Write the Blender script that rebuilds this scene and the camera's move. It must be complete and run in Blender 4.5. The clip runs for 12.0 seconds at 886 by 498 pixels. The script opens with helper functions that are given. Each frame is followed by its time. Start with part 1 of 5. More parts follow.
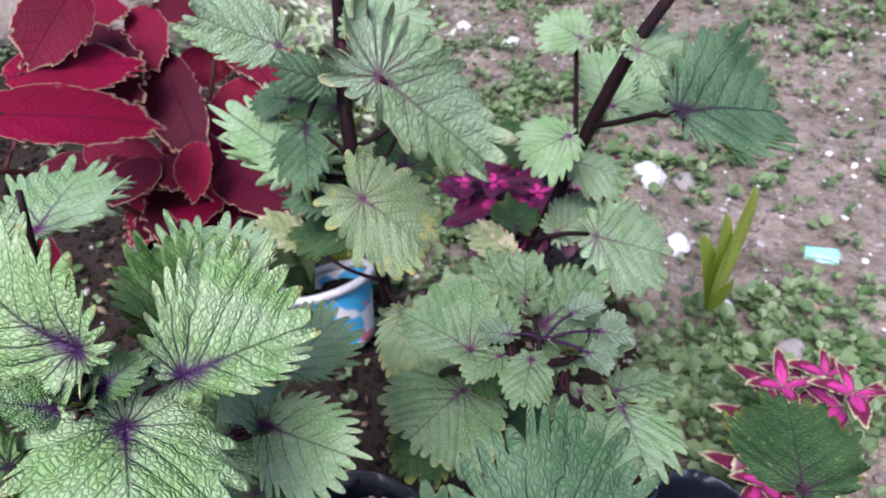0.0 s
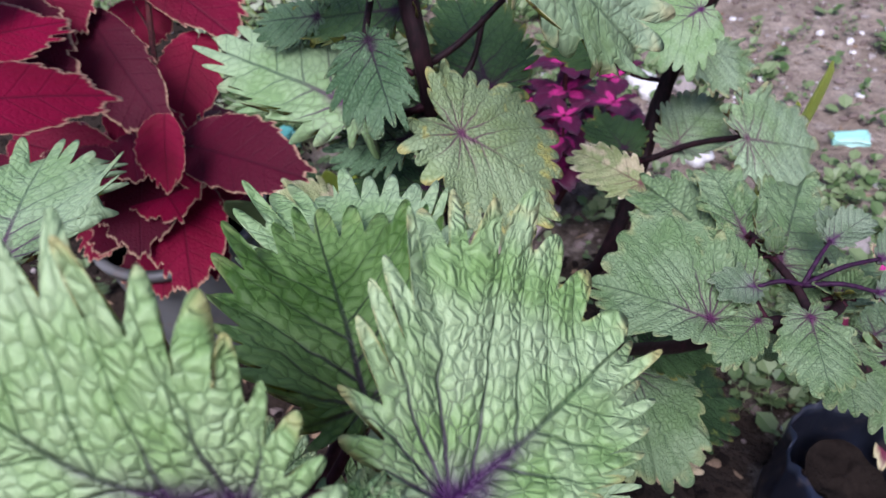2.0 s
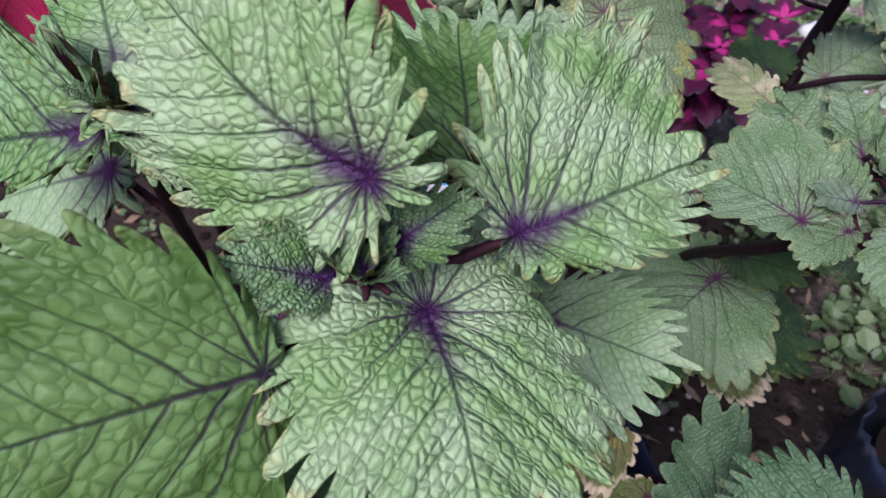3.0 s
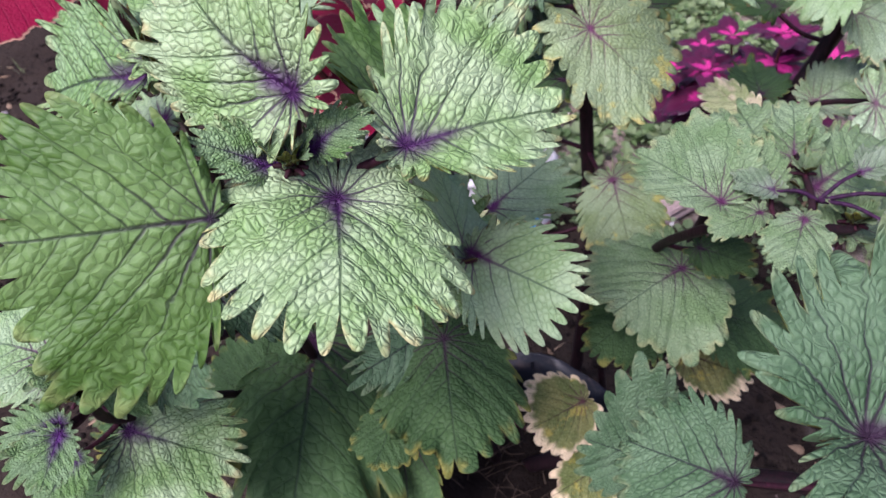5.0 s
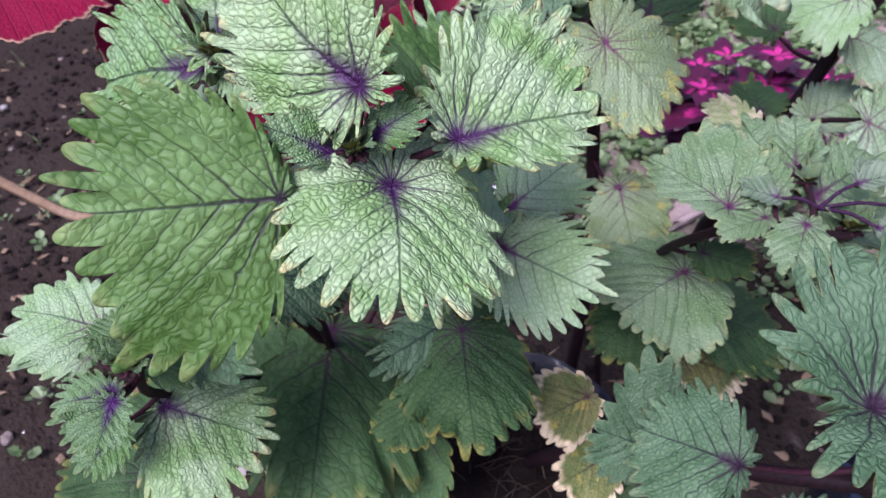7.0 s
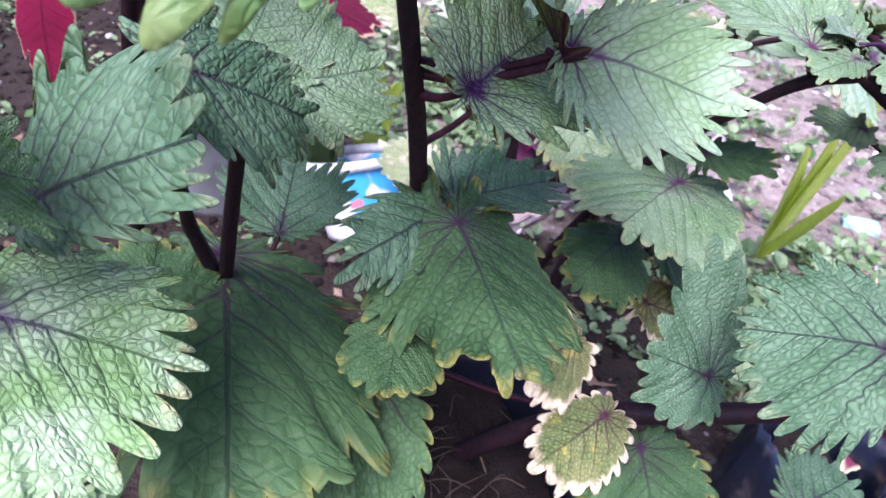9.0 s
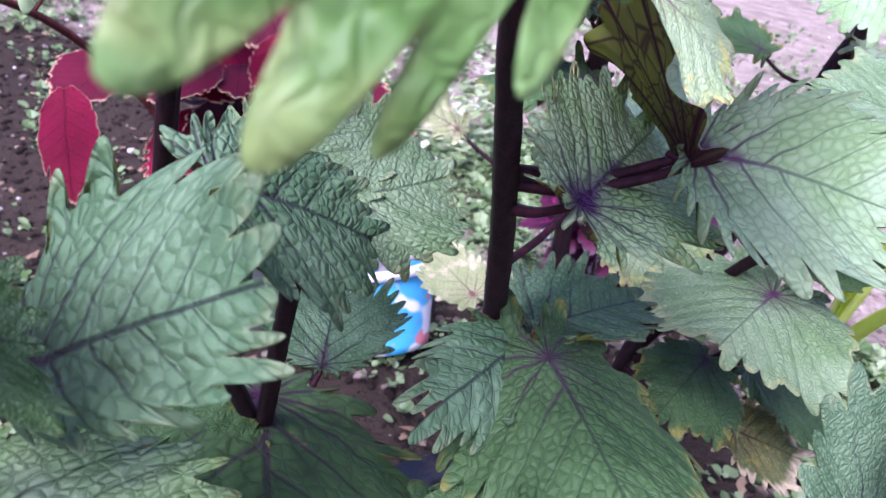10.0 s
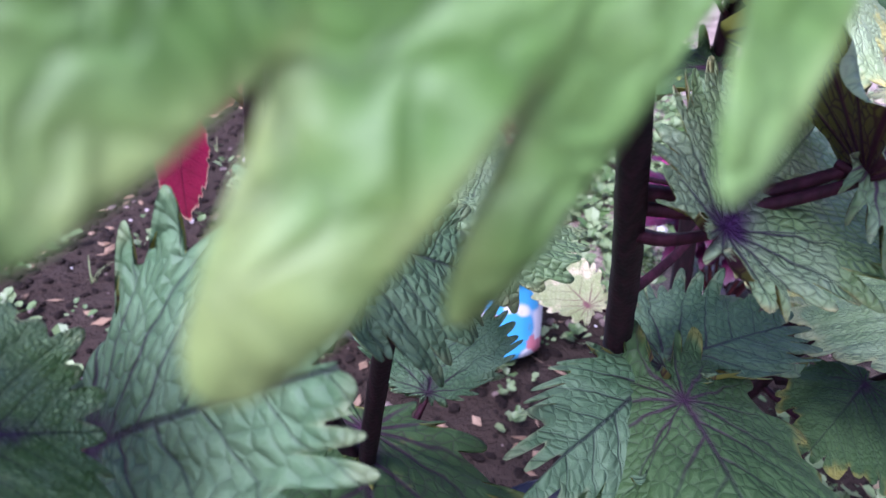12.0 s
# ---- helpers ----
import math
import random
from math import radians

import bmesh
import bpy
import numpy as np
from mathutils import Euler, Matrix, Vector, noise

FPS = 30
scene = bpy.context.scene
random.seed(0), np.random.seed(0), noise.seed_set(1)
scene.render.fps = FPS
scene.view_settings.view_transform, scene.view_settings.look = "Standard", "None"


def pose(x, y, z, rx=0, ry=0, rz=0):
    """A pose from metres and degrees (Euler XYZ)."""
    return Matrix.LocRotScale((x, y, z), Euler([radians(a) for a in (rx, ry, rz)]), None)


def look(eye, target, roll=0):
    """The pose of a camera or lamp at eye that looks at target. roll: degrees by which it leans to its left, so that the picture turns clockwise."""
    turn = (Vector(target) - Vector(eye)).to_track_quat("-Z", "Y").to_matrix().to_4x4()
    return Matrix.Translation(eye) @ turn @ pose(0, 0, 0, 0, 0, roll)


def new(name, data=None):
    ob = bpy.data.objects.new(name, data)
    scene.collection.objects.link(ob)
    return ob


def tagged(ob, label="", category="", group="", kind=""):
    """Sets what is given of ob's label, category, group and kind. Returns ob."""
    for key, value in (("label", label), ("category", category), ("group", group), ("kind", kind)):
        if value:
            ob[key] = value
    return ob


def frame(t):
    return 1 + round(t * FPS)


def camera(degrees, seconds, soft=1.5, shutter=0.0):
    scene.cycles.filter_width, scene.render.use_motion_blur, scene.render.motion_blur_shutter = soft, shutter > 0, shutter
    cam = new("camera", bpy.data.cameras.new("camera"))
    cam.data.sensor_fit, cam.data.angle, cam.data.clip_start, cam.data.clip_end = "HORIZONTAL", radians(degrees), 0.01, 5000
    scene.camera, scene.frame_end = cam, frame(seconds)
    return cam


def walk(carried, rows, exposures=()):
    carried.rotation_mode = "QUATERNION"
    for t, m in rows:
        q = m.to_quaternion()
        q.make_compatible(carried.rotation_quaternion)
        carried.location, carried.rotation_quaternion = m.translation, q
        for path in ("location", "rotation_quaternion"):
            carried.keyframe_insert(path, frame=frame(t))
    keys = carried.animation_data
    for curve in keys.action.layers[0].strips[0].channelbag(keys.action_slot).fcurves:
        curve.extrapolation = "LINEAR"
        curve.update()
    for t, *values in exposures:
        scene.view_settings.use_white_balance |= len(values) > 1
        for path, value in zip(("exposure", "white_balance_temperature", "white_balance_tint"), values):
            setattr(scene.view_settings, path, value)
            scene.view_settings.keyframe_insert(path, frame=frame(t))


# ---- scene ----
cam = camera(65.5, 12.0)
PATH = [
    (0, (0.038, 0.022, 1.063), (-0.05, 1.578, -0.19), -1.0),
    (0.5, (-0.008, 0.082, 1.033), (-0.035, 1.611, -0.255), -0.2),
    (1, (-0.068, 0.103, 1.017), (0.012, 1.653, -0.245), -5.1),
    (1.5, (-0.118, 0.143, 0.972), (-0.008, 1.665, -0.32), -5.3),
    (2, (-0.119, 0.18, 0.942), (-0.037, 1.645, -0.418), -6.7),
    (2.5, (-0.121, 0.169, 0.922), (-0.257, 1.572, -0.497), -8.1),
    (3, (-0.116, 0.113, 0.937), (-0.371, 1.425, -0.55), -4.4),
    (3.2, (-0.108, 0.087, 0.947), (-0.384, 1.398, -0.538), -2.9),
    (4.8, (-0.031, 0.03, 0.955), (-0.553, 1.369, -0.437), -6.7),
    (5, (-0.021, 0.032, 0.954), (-0.523, 1.377, -0.439), -6.4),
    (5.5, (-0.004, 0.023, 0.955), (-0.481, 1.4, -0.415), -5.6),
    (6, (0.0, 0.014, 0.981), (-0.468, 1.41, -0.373), -5.4),
    (6.5, (-0.016, 0.007, 0.988), (-0.469, 1.414, -0.359), -4.1),
    (7, (-0.041, -0.004, 0.966), (-0.501, 1.376, -0.406), -3.2),
    (7.5, (-0.043, -0.002, 0.921), (-0.414, 1.38, -0.477), -2.2),
    (7.7, (-0.043, 0.003, 0.894), (-0.377, 1.385, -0.512), -2.1),
    (9.3, (-0.208, 0.047, 0.736), (-0.011, 1.675, -0.409), 12.9),
    (9.5, (-0.215, 0.061, 0.73), (-0.056, 1.716, -0.382), 11.2),
    (10, (-0.212, 0.089, 0.724), (-0.129, 1.834, -0.25), 9.4),
    (10.5, (-0.201, 0.104, 0.727), (-0.214, 1.897, -0.159), 6.7),
    (11, (-0.208, 0.113, 0.722), (-0.361, 1.85, -0.259), 4.1),
    (11.5, (-0.209, 0.12, 0.72), (-0.41, 1.818, -0.316), 3.4),
    (12, (-0.214, 0.125, 0.72), (-0.44, 1.831, -0.299), 2.9),
]
cam.data.dof.use_dof, cam.data.dof.focus_distance, cam.data.dof.aperture_fstop = True, 0.30, 20.0
walk(cam, [(t, look(eye, target, roll)) for t, eye, target, roll in PATH], [(0.0, 0.78, 5780, 21), (3.0, 0.45, 5780, 27), (5.0, 0.88, 5950, 32), (6.5, 0.88, 5740, 33), (7.7, 0.93, 5550, 33), (9.3, 1.70, 5420, 37), (10.5, 1.62, 5400, 42), (12.0, 1.62, 5330, 42)])

# ---------------------------------------------------------------- light
world = bpy.data.worlds.new("overcast_sky")
scene.world = world
world.use_nodes = True
wn = world.node_tree
sky = wn.nodes.new("ShaderNodeTexSky")
sky.sky_type, sky.sun_disc = "NISHITA", False
sky.sun_elevation, sky.sun_rotation = radians(58), radians(200)
sky.air_density, sky.dust_density = 1.0, 3.0
wn.nodes["Background"].inputs["Strength"].default_value = 0.10
wn.links.new(sky.outputs["Color"], wn.nodes["Background"].inputs["Color"])
sun = new("sun", bpy.data.lights.new("sun", "SUN"))
sun.data.energy, sun.data.angle, sun.data.color = 3.0, radians(32), (1.0, 0.99, 0.98)
sun.matrix_world = look((-0.9, -1.6, 3.2), (0, 0.4, 0))


# ---------------------------------------------------------------- materials
class Graph:
    """A node material with short calls for its nodes."""

    def __init__(self, name, rough=0.5, spec=0.4):
        self.mat = bpy.data.materials.new(name)
        self.mat.use_nodes = True
        self.t = self.mat.node_tree
        self.b = self.t.nodes["Principled BSDF"]
        self.b.inputs["Roughness"].default_value = rough
        self.b.inputs["Specular IOR Level"].default_value = spec

    def put(self, socket, v):
        if hasattr(v, "is_output"):
            self.t.links.new(v, socket)
        elif isinstance(v, tuple) and socket.type == "RGBA":
            socket.default_value = (*v[:3], 1)
        else:
            socket.default_value = v

    def math(self, op, a, b=0.0, c=0.0):
        n = self.t.nodes.new("ShaderNodeMath")
        n.operation = op
        for s, v in zip(n.inputs, (a, b, c)):
            self.put(s, v)
        return n.outputs[0]

    def step(self, v, lo, hi, a=0.0, b=1.0):
        n = self.t.nodes.new("ShaderNodeMapRange")
        n.interpolation_type = "SMOOTHSTEP"
        for s, x in zip(n.inputs, (v, lo, hi, a, b)):
            self.put(s, x)
        return n.outputs[0]

    def mix(self, f, a, b, how="MIX"):
        n = self.t.nodes.new("ShaderNodeMix")
        n.data_type, n.blend_type = "RGBA", how
        self.put(n.inputs[0], f), self.put(n.inputs[6], a), self.put(n.inputs[7], b)
        return n.outputs[2]

    def noise(self, vec, scale, detail=3.0, rough=0.55):
        n = self.t.nodes.new("ShaderNodeTexNoise")
        self.put(n.inputs["Vector"], vec)
        n.inputs["Scale"].default_value, n.inputs["Detail"].default_value, n.inputs["Roughness"].default_value = scale, detail, rough
        return n.outputs[0]

    def cells(self, vec, scale, feature="DISTANCE_TO_EDGE", rand=0.9):
        n = self.t.nodes.new("ShaderNodeTexVoronoi")
        n.feature = feature
        self.put(n.inputs["Vector"], vec)
        n.inputs["Scale"].default_value, n.inputs["Randomness"].default_value = scale, rand
        return n.outputs["Distance"] if feature == "DISTANCE_TO_EDGE" else n.outputs

    def attr(self, name):
        n = self.t.nodes.new("ShaderNodeAttribute")
        n.attribute_name = name
        return n.outputs["Vector"]

    def sep(self, v):
        n = self.t.nodes.new("ShaderNodeSeparateXYZ")
        self.put(n.inputs[0], v)
        return n.outputs

    def comb(self, x, y, z=0.0):
        n = self.t.nodes.new("ShaderNodeCombineXYZ")
        for s, v in zip(n.inputs, (x, y, z)):
            self.put(s, v)
        return n.outputs[0]

    def coords(self, which="Object"):
        return self.t.nodes.new("ShaderNodeTexCoord").outputs[which]

    def chance(self):
        return self.t.nodes.new("ShaderNodeObjectInfo").outputs["Random"]

    def island(self):
        return self.t.nodes.new("ShaderNodeNewGeometry").outputs["Random Per Island"]

    def bump(self, height, strength, distance):
        n = self.t.nodes.new("ShaderNodeBump")
        self.put(n.inputs["Height"], height)
        n.inputs["Strength"].default_value, n.inputs["Distance"].default_value = strength, distance
        self.t.links.new(n.outputs[0], self.b.inputs["Normal"])
        return n.outputs[0]

    def colour(self, c):
        self.put(self.b.inputs["Base Color"], c)

    def glow_through(self, c, share, normal=None):
        """Lets part of the light through, as thin leaves do."""
        tr = self.t.nodes.new("ShaderNodeBsdfTranslucent")
        self.put(tr.inputs["Color"], c)
        if normal:
            self.t.links.new(normal, tr.inputs["Normal"])
        m = self.t.nodes.new("ShaderNodeMixShader")
        m.inputs[0].default_value = share
        self.t.links.new(self.b.outputs[0], m.inputs[1])
        self.t.links.new(tr.outputs[0], m.inputs[2])
        self.t.links.new(m.outputs[0], self.t.nodes["Material Output"].inputs["Surface"])


def frilled_leaf(name, c1, c2, vein, core, reach, edge, edge_share=0.35, blotch=None, blotch_share=0.0, puff=1.0, rough=0.5, net=0.68, ribs=0.8, cells=17.0, glow=0.12, shine=0.27, rim=0.86):
    """The quilted blade of a coleus: side veins leave a dark heart and midrib, with rows of raised cells between them."""
    g = Graph(name, rough, shine)
    th, r, rho = g.sep(g.attr("polar"))
    flat = g.attr("flat")
    seed = g.math("MULTIPLY", g.chance(), 40.0)
    where = g.t.nodes.new("ShaderNodeVectorMath")
    where.operation = "ADD"
    g.put(where.inputs[0], flat), g.put(where.inputs[1], g.comb(0.0, 0.0, seed))
    where = where.outputs[0]
    fx, fy, fz = g.sep(flat)
    wob = g.math("SUBTRACT", g.noise(where, 5.0, 3.0), 0.5)
    wob2 = g.math("SUBTRACT", g.noise(where, 11.0, 0.0), 0.5)
    wob3 = g.math("SUBTRACT", g.noise(where, 19.0, 2.0), 0.5)
    # side veins: off the midrib in front, out of the heart behind
    ay = g.math("ABSOLUTE", g.math("ADD", fy, g.math("MULTIPLY", wob, 0.015)))
    bent = g.math("ADD", g.math("MULTIPLY", ay, 0.8), g.math("MULTIPLY", g.math("MULTIPLY", ay, ay), 0.5))
    s = g.math("ADD", g.math("SUBTRACT", fx, bent), g.math("MULTIPLY", wob2, 0.03))
    half = g.step(fy, -0.001, 0.001)
    shifted = g.math("ADD", s, g.math("MULTIPLY", half, 0.07))
    front = g.math("MULTIPLY", g.math("PINGPONG", shifted, 0.085), 0.75)
    turn = g.math("ADD", g.math("SUBTRACT", g.math("ABSOLUTE", th), 0.9), g.math("ADD", g.math("MULTIPLY", wob, 0.3), g.math("MULTIPLY", wob2, 0.12)))
    behind = g.math("MULTIPLY", g.math("PINGPONG", turn, 0.24), r)
    sel = g.step(s, -0.002, 0.002)
    unsel = g.math("SUBTRACT", 1.0, sel)
    away = g.math("ADD", g.math("MULTIPLY", front, sel), g.math("MULTIPLY", behind, unsel))
    thin = g.step(rho, 0.0, 1.0, 1.25, 0.55)
    main = g.step(g.math("DIVIDE", away, thin), 0.001, 0.010, 1.0, 0.0)
    rib = g.step(g.math("DIVIDE", g.math("ABSOLUTE", g.math("ADD", fy, g.math("MULTIPLY", wob, 0.02))), thin), 0.003, 0.015, 1.0, 0.0)
    rib = g.math("MULTIPLY", rib, g.step(fx, -0.02, 0.0))
    main = g.math("MAXIMUM", g.math("MULTIPLY", main, g.step(rho, 0.3, 1.0, 1.0, 0.5)), rib)
    # cells lie in rows along the side veins, twice as long as wide
    sector = g.math("FLOOR", g.math("DIVIDE", turn, 0.48))
    in_sector = g.math("SUBTRACT", turn, g.math("MULTIPLY", g.math("ADD", sector, 0.5), 0.48))
    dense = g.step(rho, 0.05, 0.5, 1.5, 1.0)
    side = g.math("MULTIPLY", half, 31.0)
    down = g.math("ADD", g.math("MULTIPLY", fx, 0.62), g.math("MULTIPLY", ay, 0.78))
    fu, fv = g.math("MULTIPLY", down, cells * 1.07), g.math("MULTIPLY", s, cells * 1.13)
    bu = g.math("ADD", g.math("MULTIPLY", r, cells * 1.2), g.math("MULTIPLY", sector, 5.3))
    bv = g.math("ADD", g.math("MULTIPLY", g.math("MULTIPLY", in_sector, g.math("ADD", r, 0.08)), cells * 1.4), g.math("MULTIPLY", sector, 7.0))
    u = g.math("ADD", g.math("MULTIPLY", fu, sel), g.math("MULTIPLY", bu, unsel))
    v = g.math("ADD", g.math("MULTIPLY", fv, sel), g.math("MULTIPLY", bv, unsel))
    u = g.math("ADD", g.math("ADD", u, side), g.math("MULTIPLY", g.math("ADD", wob3, wob2), 0.28))
    v = g.math("ADD", v, g.math("MULTIPLY", g.math("SUBTRACT", wob3, wob2), 0.28))
    cell = g.cells(g.comb(u, v, seed), 1.0, rand=0.8)
    cell2 = g.cells(g.comb(g.math("MULTIPLY", u, 2.6), g.math("MULTIPLY", v, 2.2), seed), 1.0)
    fine = g.step(cell, 0.0, 0.08, 1.0, 0.0)
    fine2 = g.step(cell2, 0.01, 0.12, 1.0, 0.0)
    near = g.step(r, 0.08, 0.46, 1.0, 0.0)
    green = g.mix(g.step(g.noise(where, 2.2, 3.0), 0.35, 0.65), c1, c2)
    # Quilt relief painted in: cell middles lit, creases shaded with the vein colour.
    green = g.mix(g.math("MULTIPLY", g.step(cell, 0.06, 0.36), 0.22), green, g.mix(0.35 if c2[1] > 0.2 else 0.06, c2, (0.55, 0.68, 0.42)))
    green = g.mix(g.step(cell, -0.02, 0.26, 0.22 * net, 0.0), green, vein)
    green = g.mix(g.math("MULTIPLY", g.noise(where, 26.0, 3.0), 0.22), green, vein)
    if blotch:
        spots = g.step(g.noise(where, 3.3, 4.0, 0.65), 0.62 - blotch_share * 0.3, 0.70 - blotch_share * 0.2)
        green = g.mix(g.math("MULTIPLY", spots, 0.85), green, blotch)
    edges = g.math("MULTIPLY", g.step(g.math("ADD", rho, g.math("MULTIPLY", wob, 0.25)), rim, rim + 0.14), g.step(g.noise(where, 6.0, 2.0), 0.42 if rim > 0.8 else 0.2, 0.62 if rim > 0.8 else 0.4, 0.0, edge_share))
    green = g.mix(edges, green, edge)
    dark = g.mix(g.math("MULTIPLY", near, 0.8), vein, core)
    lines = g.math("MAXIMUM", g.math("MULTIPLY", fine, g.step(rho, 0.2, 1.0, net * 0.5, net * 0.3)), g.math("MULTIPLY", main, ribs))
    lines = g.math("MAXIMUM", lines, g.math("MULTIPLY", fine2, net * 0.12))
    col = g.mix(lines, green, dark)
    ahead = g.math("ADD", g.math("MULTIPLY", ay, 2.4), g.math("MAXIMUM", g.math("MULTIPLY", fx, 0.85), g.math("MULTIPLY", fx, -2.6)))
    heart = g.step(g.math("ADD", ahead, g.math("MULTIPLY", g.math("ADD", wob, wob2), 0.22)), reach * 0.12, reach * 1.15, 0.97, 0.0)
    heart = g.math("MAXIMUM", heart, g.math("MULTIPLY", g.math("MULTIPLY", g.math("MAXIMUM", main, g.math("MULTIPLY", fine, 0.5)), near), 0.6))
    col = g.mix(heart, col, g.mix(g.noise(where, 30.0, 2.0), core, tuple(v_ * 1.8 for v_ in core)))
    g.colour(col)
    high = g.math("SUBTRACT", g.math("ADD", g.math("POWER", g.step(cell, -0.12, 0.40), 0.8), g.math("MULTIPLY", g.step(cell2, 0.0, 0.25), 0.07)), g.math("MULTIPLY", main, 0.6))
    high = g.math("ADD", high, g.math("ADD", g.math("MULTIPLY", g.noise(where, 60.0, 2.0), 0.05), g.math("MULTIPLY", g.step(away, 0.0, 0.06), 0.9)))
    n = g.bump(high, min(1.0, 0.85 * puff), 0.0017)
    g.glow_through(g.mix(0.4, col, (0.4, 0.5, 0.15), "MULTIPLY") if glow < 0.2 else (0.42, 0.55, 0.40), glow, n)
    return g.mat


def under_leaf(name, c, vein):
    g = Graph(name, 0.55, 0.3)
    th, r, rho = g.sep(g.attr("polar"))
    flat = g.attr("flat")
    lr = g.math("LOGARITHM", g.math("ADD", r, 0.22), 2.718)
    cell = g.cells(g.comb(g.math("MULTIPLY", th, 5.0), g.math("MULTIPLY", lr, 6.0), g.math("MULTIPLY", g.chance(), 30.0)), 1.0)
    md = g.math("MULTIPLY", g.math("PINGPONG", th, 0.20), r)
    main = g.step(md, 0.004, 0.02, 1.0, 0.0)
    lines = g.math("MAXIMUM", g.math("MULTIPLY", g.step(cell, 0.01, 0.09, 1.0, 0.0), 0.8), main)
    col = g.mix(g.step(g.noise(flat, 3.0), 0.35, 0.7), c, (c[0] * 1.3, c[1] * 1.35, c[2] * 0.9))
    col = g.mix(lines, col, vein)
    col = g.mix(g.step(r, 0.1, 0.5, 0.9, 0.0), col, vein)
    g.colour(col)
    n = g.bump(g.math("ADD", g.math("MULTIPLY", g.step(cell, 0.0, 0.3, 1.0, 0.0), 0.6), main), 0.5, 0.0015)
    g.glow_through(g.mix(lines, (0.36, 0.34, 0.05), (0.08, 0.03, 0.03)), 0.45, n)
    return g.mat


def red_leaf(name, c1, c2, dark, edge):
    g = Graph(name, 0.6, 0.15)
    th, r, rho = g.sep(g.attr("polar"))
    fx, fy, fz = g.sep(g.attr("flat"))
    seed = g.math("MULTIPLY", g.chance(), 40.0)
    where = g.comb(fx, fy, seed)
    # side veins leave the midrib at an angle
    along = g.math("SUBTRACT", fx, g.math("MULTIPLY", g.math("ABSOLUTE", fy), 0.75))
    side = g.math("MULTIPLY", g.step(g.math("PINGPONG", g.math("ADD", along, g.math("MULTIPLY", g.noise(where, 3.0, 2.0), 0.05)), 0.07), 0.0, 0.012, 1.0, 0.0), 0.55)
    rib = g.step(g.math("ABSOLUTE", fy), 0.004, 0.014, 1.0, 0.0)
    lines = g.math("MAXIMUM", side, rib)
    cell = g.cells(where, 24.0)
    col = g.mix(g.step(g.noise(where, 1.6, 2.0), 0.25, 0.75), c1, c2)
    # Random darkening per leaf imitates blades turned from the light.
    col = g.mix(g.step(g.chance(), 0.2, 0.9, 0.0, 0.8), col, dark)
    col = g.mix(g.math("MULTIPLY", lines, 0.5), col, dark)
    col = g.mix(g.math("MULTIPLY", g.step(cell, 0.0, 0.08, 1.0, 0.0), 0.1), col, dark)
    col = g.mix(g.step(rho, 0.965, 0.99, 0.0, 0.8), col, edge)
    g.colour(col)
    high = g.math("SUBTRACT", g.math("MULTIPLY", g.step(cell, 0.0, 0.3), 0.35), g.math("MULTIPLY", lines, 0.8))
    n = g.bump(high, 0.5, 0.002)
    g.glow_through(g.mix(0.6, col, (0.7, 0.03, 0.05)), 0.15, n)
    return g.mat


def two_tone_leaf(name, heart, rim, edge, wide):
    g = Graph(name, 0.45, 0.4)
    th, r, rho = g.sep(g.attr("polar"))
    fx, fy, fz = g.sep(g.attr("flat"))
    where = g.comb(fx, fy, g.math("MULTIPLY", g.chance(), 40.0))
    m = g.math("ADD", rho, g.math("MULTIPLY", g.math("SUBTRACT", g.noise(where, 9.0, 3.0), 0.5), 0.5))
    col = g.mix(g.step(m, wide, wide + 0.16), g.mix(g.noise(where, 5.0), heart, (heart[0] * 1.5, heart[1] * 2.0, heart[2] * 1.4)), rim)
    col = g.mix(g.step(rho, 0.86, 0.98), col, edge)
    col = g.mix(g.step(g.math("ABSOLUTE", fy), 0.004, 0.02, 0.5, 0.0), col, rim)
    g.colour(col)
    n = g.bump(g.noise(where, 14.0, 3.0), 0.4, 0.002)
    g.glow_through(col, 0.2, n)
    return g.mat


def plain_leaf(name, c1, c2, rough=0.45, light=0.25):
    g = Graph(name, rough, 0.4)
    co = g.coords()
    pick = g.math("FRACT", g.math("ADD", g.island(), g.chance()))
    col = g.mix(pick, c1, c2)
    col = g.mix(g.math("MULTIPLY", g.noise(co, 60.0, 3.0), 0.5), col, (c1[0] * 0.6, c1[1] * 0.6, c1[2] * 0.6))
    g.colour(col)
    n = g.bump(g.noise(co, 150.0, 2.0), 0.3, 0.001)
    g.glow_through(col, light, n)
    return g.mat


def rough_stuff(name, c1, c2, scale, rough=0.9, depth=0.004, spec=0.1, c3=None):
    """Earth, stone, wood: two colours in clouds, with grain."""
    g = Graph(name, rough, spec)
    co = g.coords()
    big, small = g.noise(co, scale, 5.0, 0.6), g.noise(co, scale * 11, 4.0, 0.65)
    col = g.mix(g.step(big, 0.35, 0.65), c1, c2)
    col = g.mix(g.step(small, 0.3, 0.75, 0.0, 0.6), col, c3 or (c1[0] * 0.5, c1[1] * 0.5, c1[2] * 0.5))
    col = g.mix(0.35, col, g.mix(g.math("FRACT", g.math("ADD", g.island(), g.chance())), c1, c2))
    g.colour(col)
    g.bump(g.math("ADD", big, small), 0.6, depth)
    return g.mat


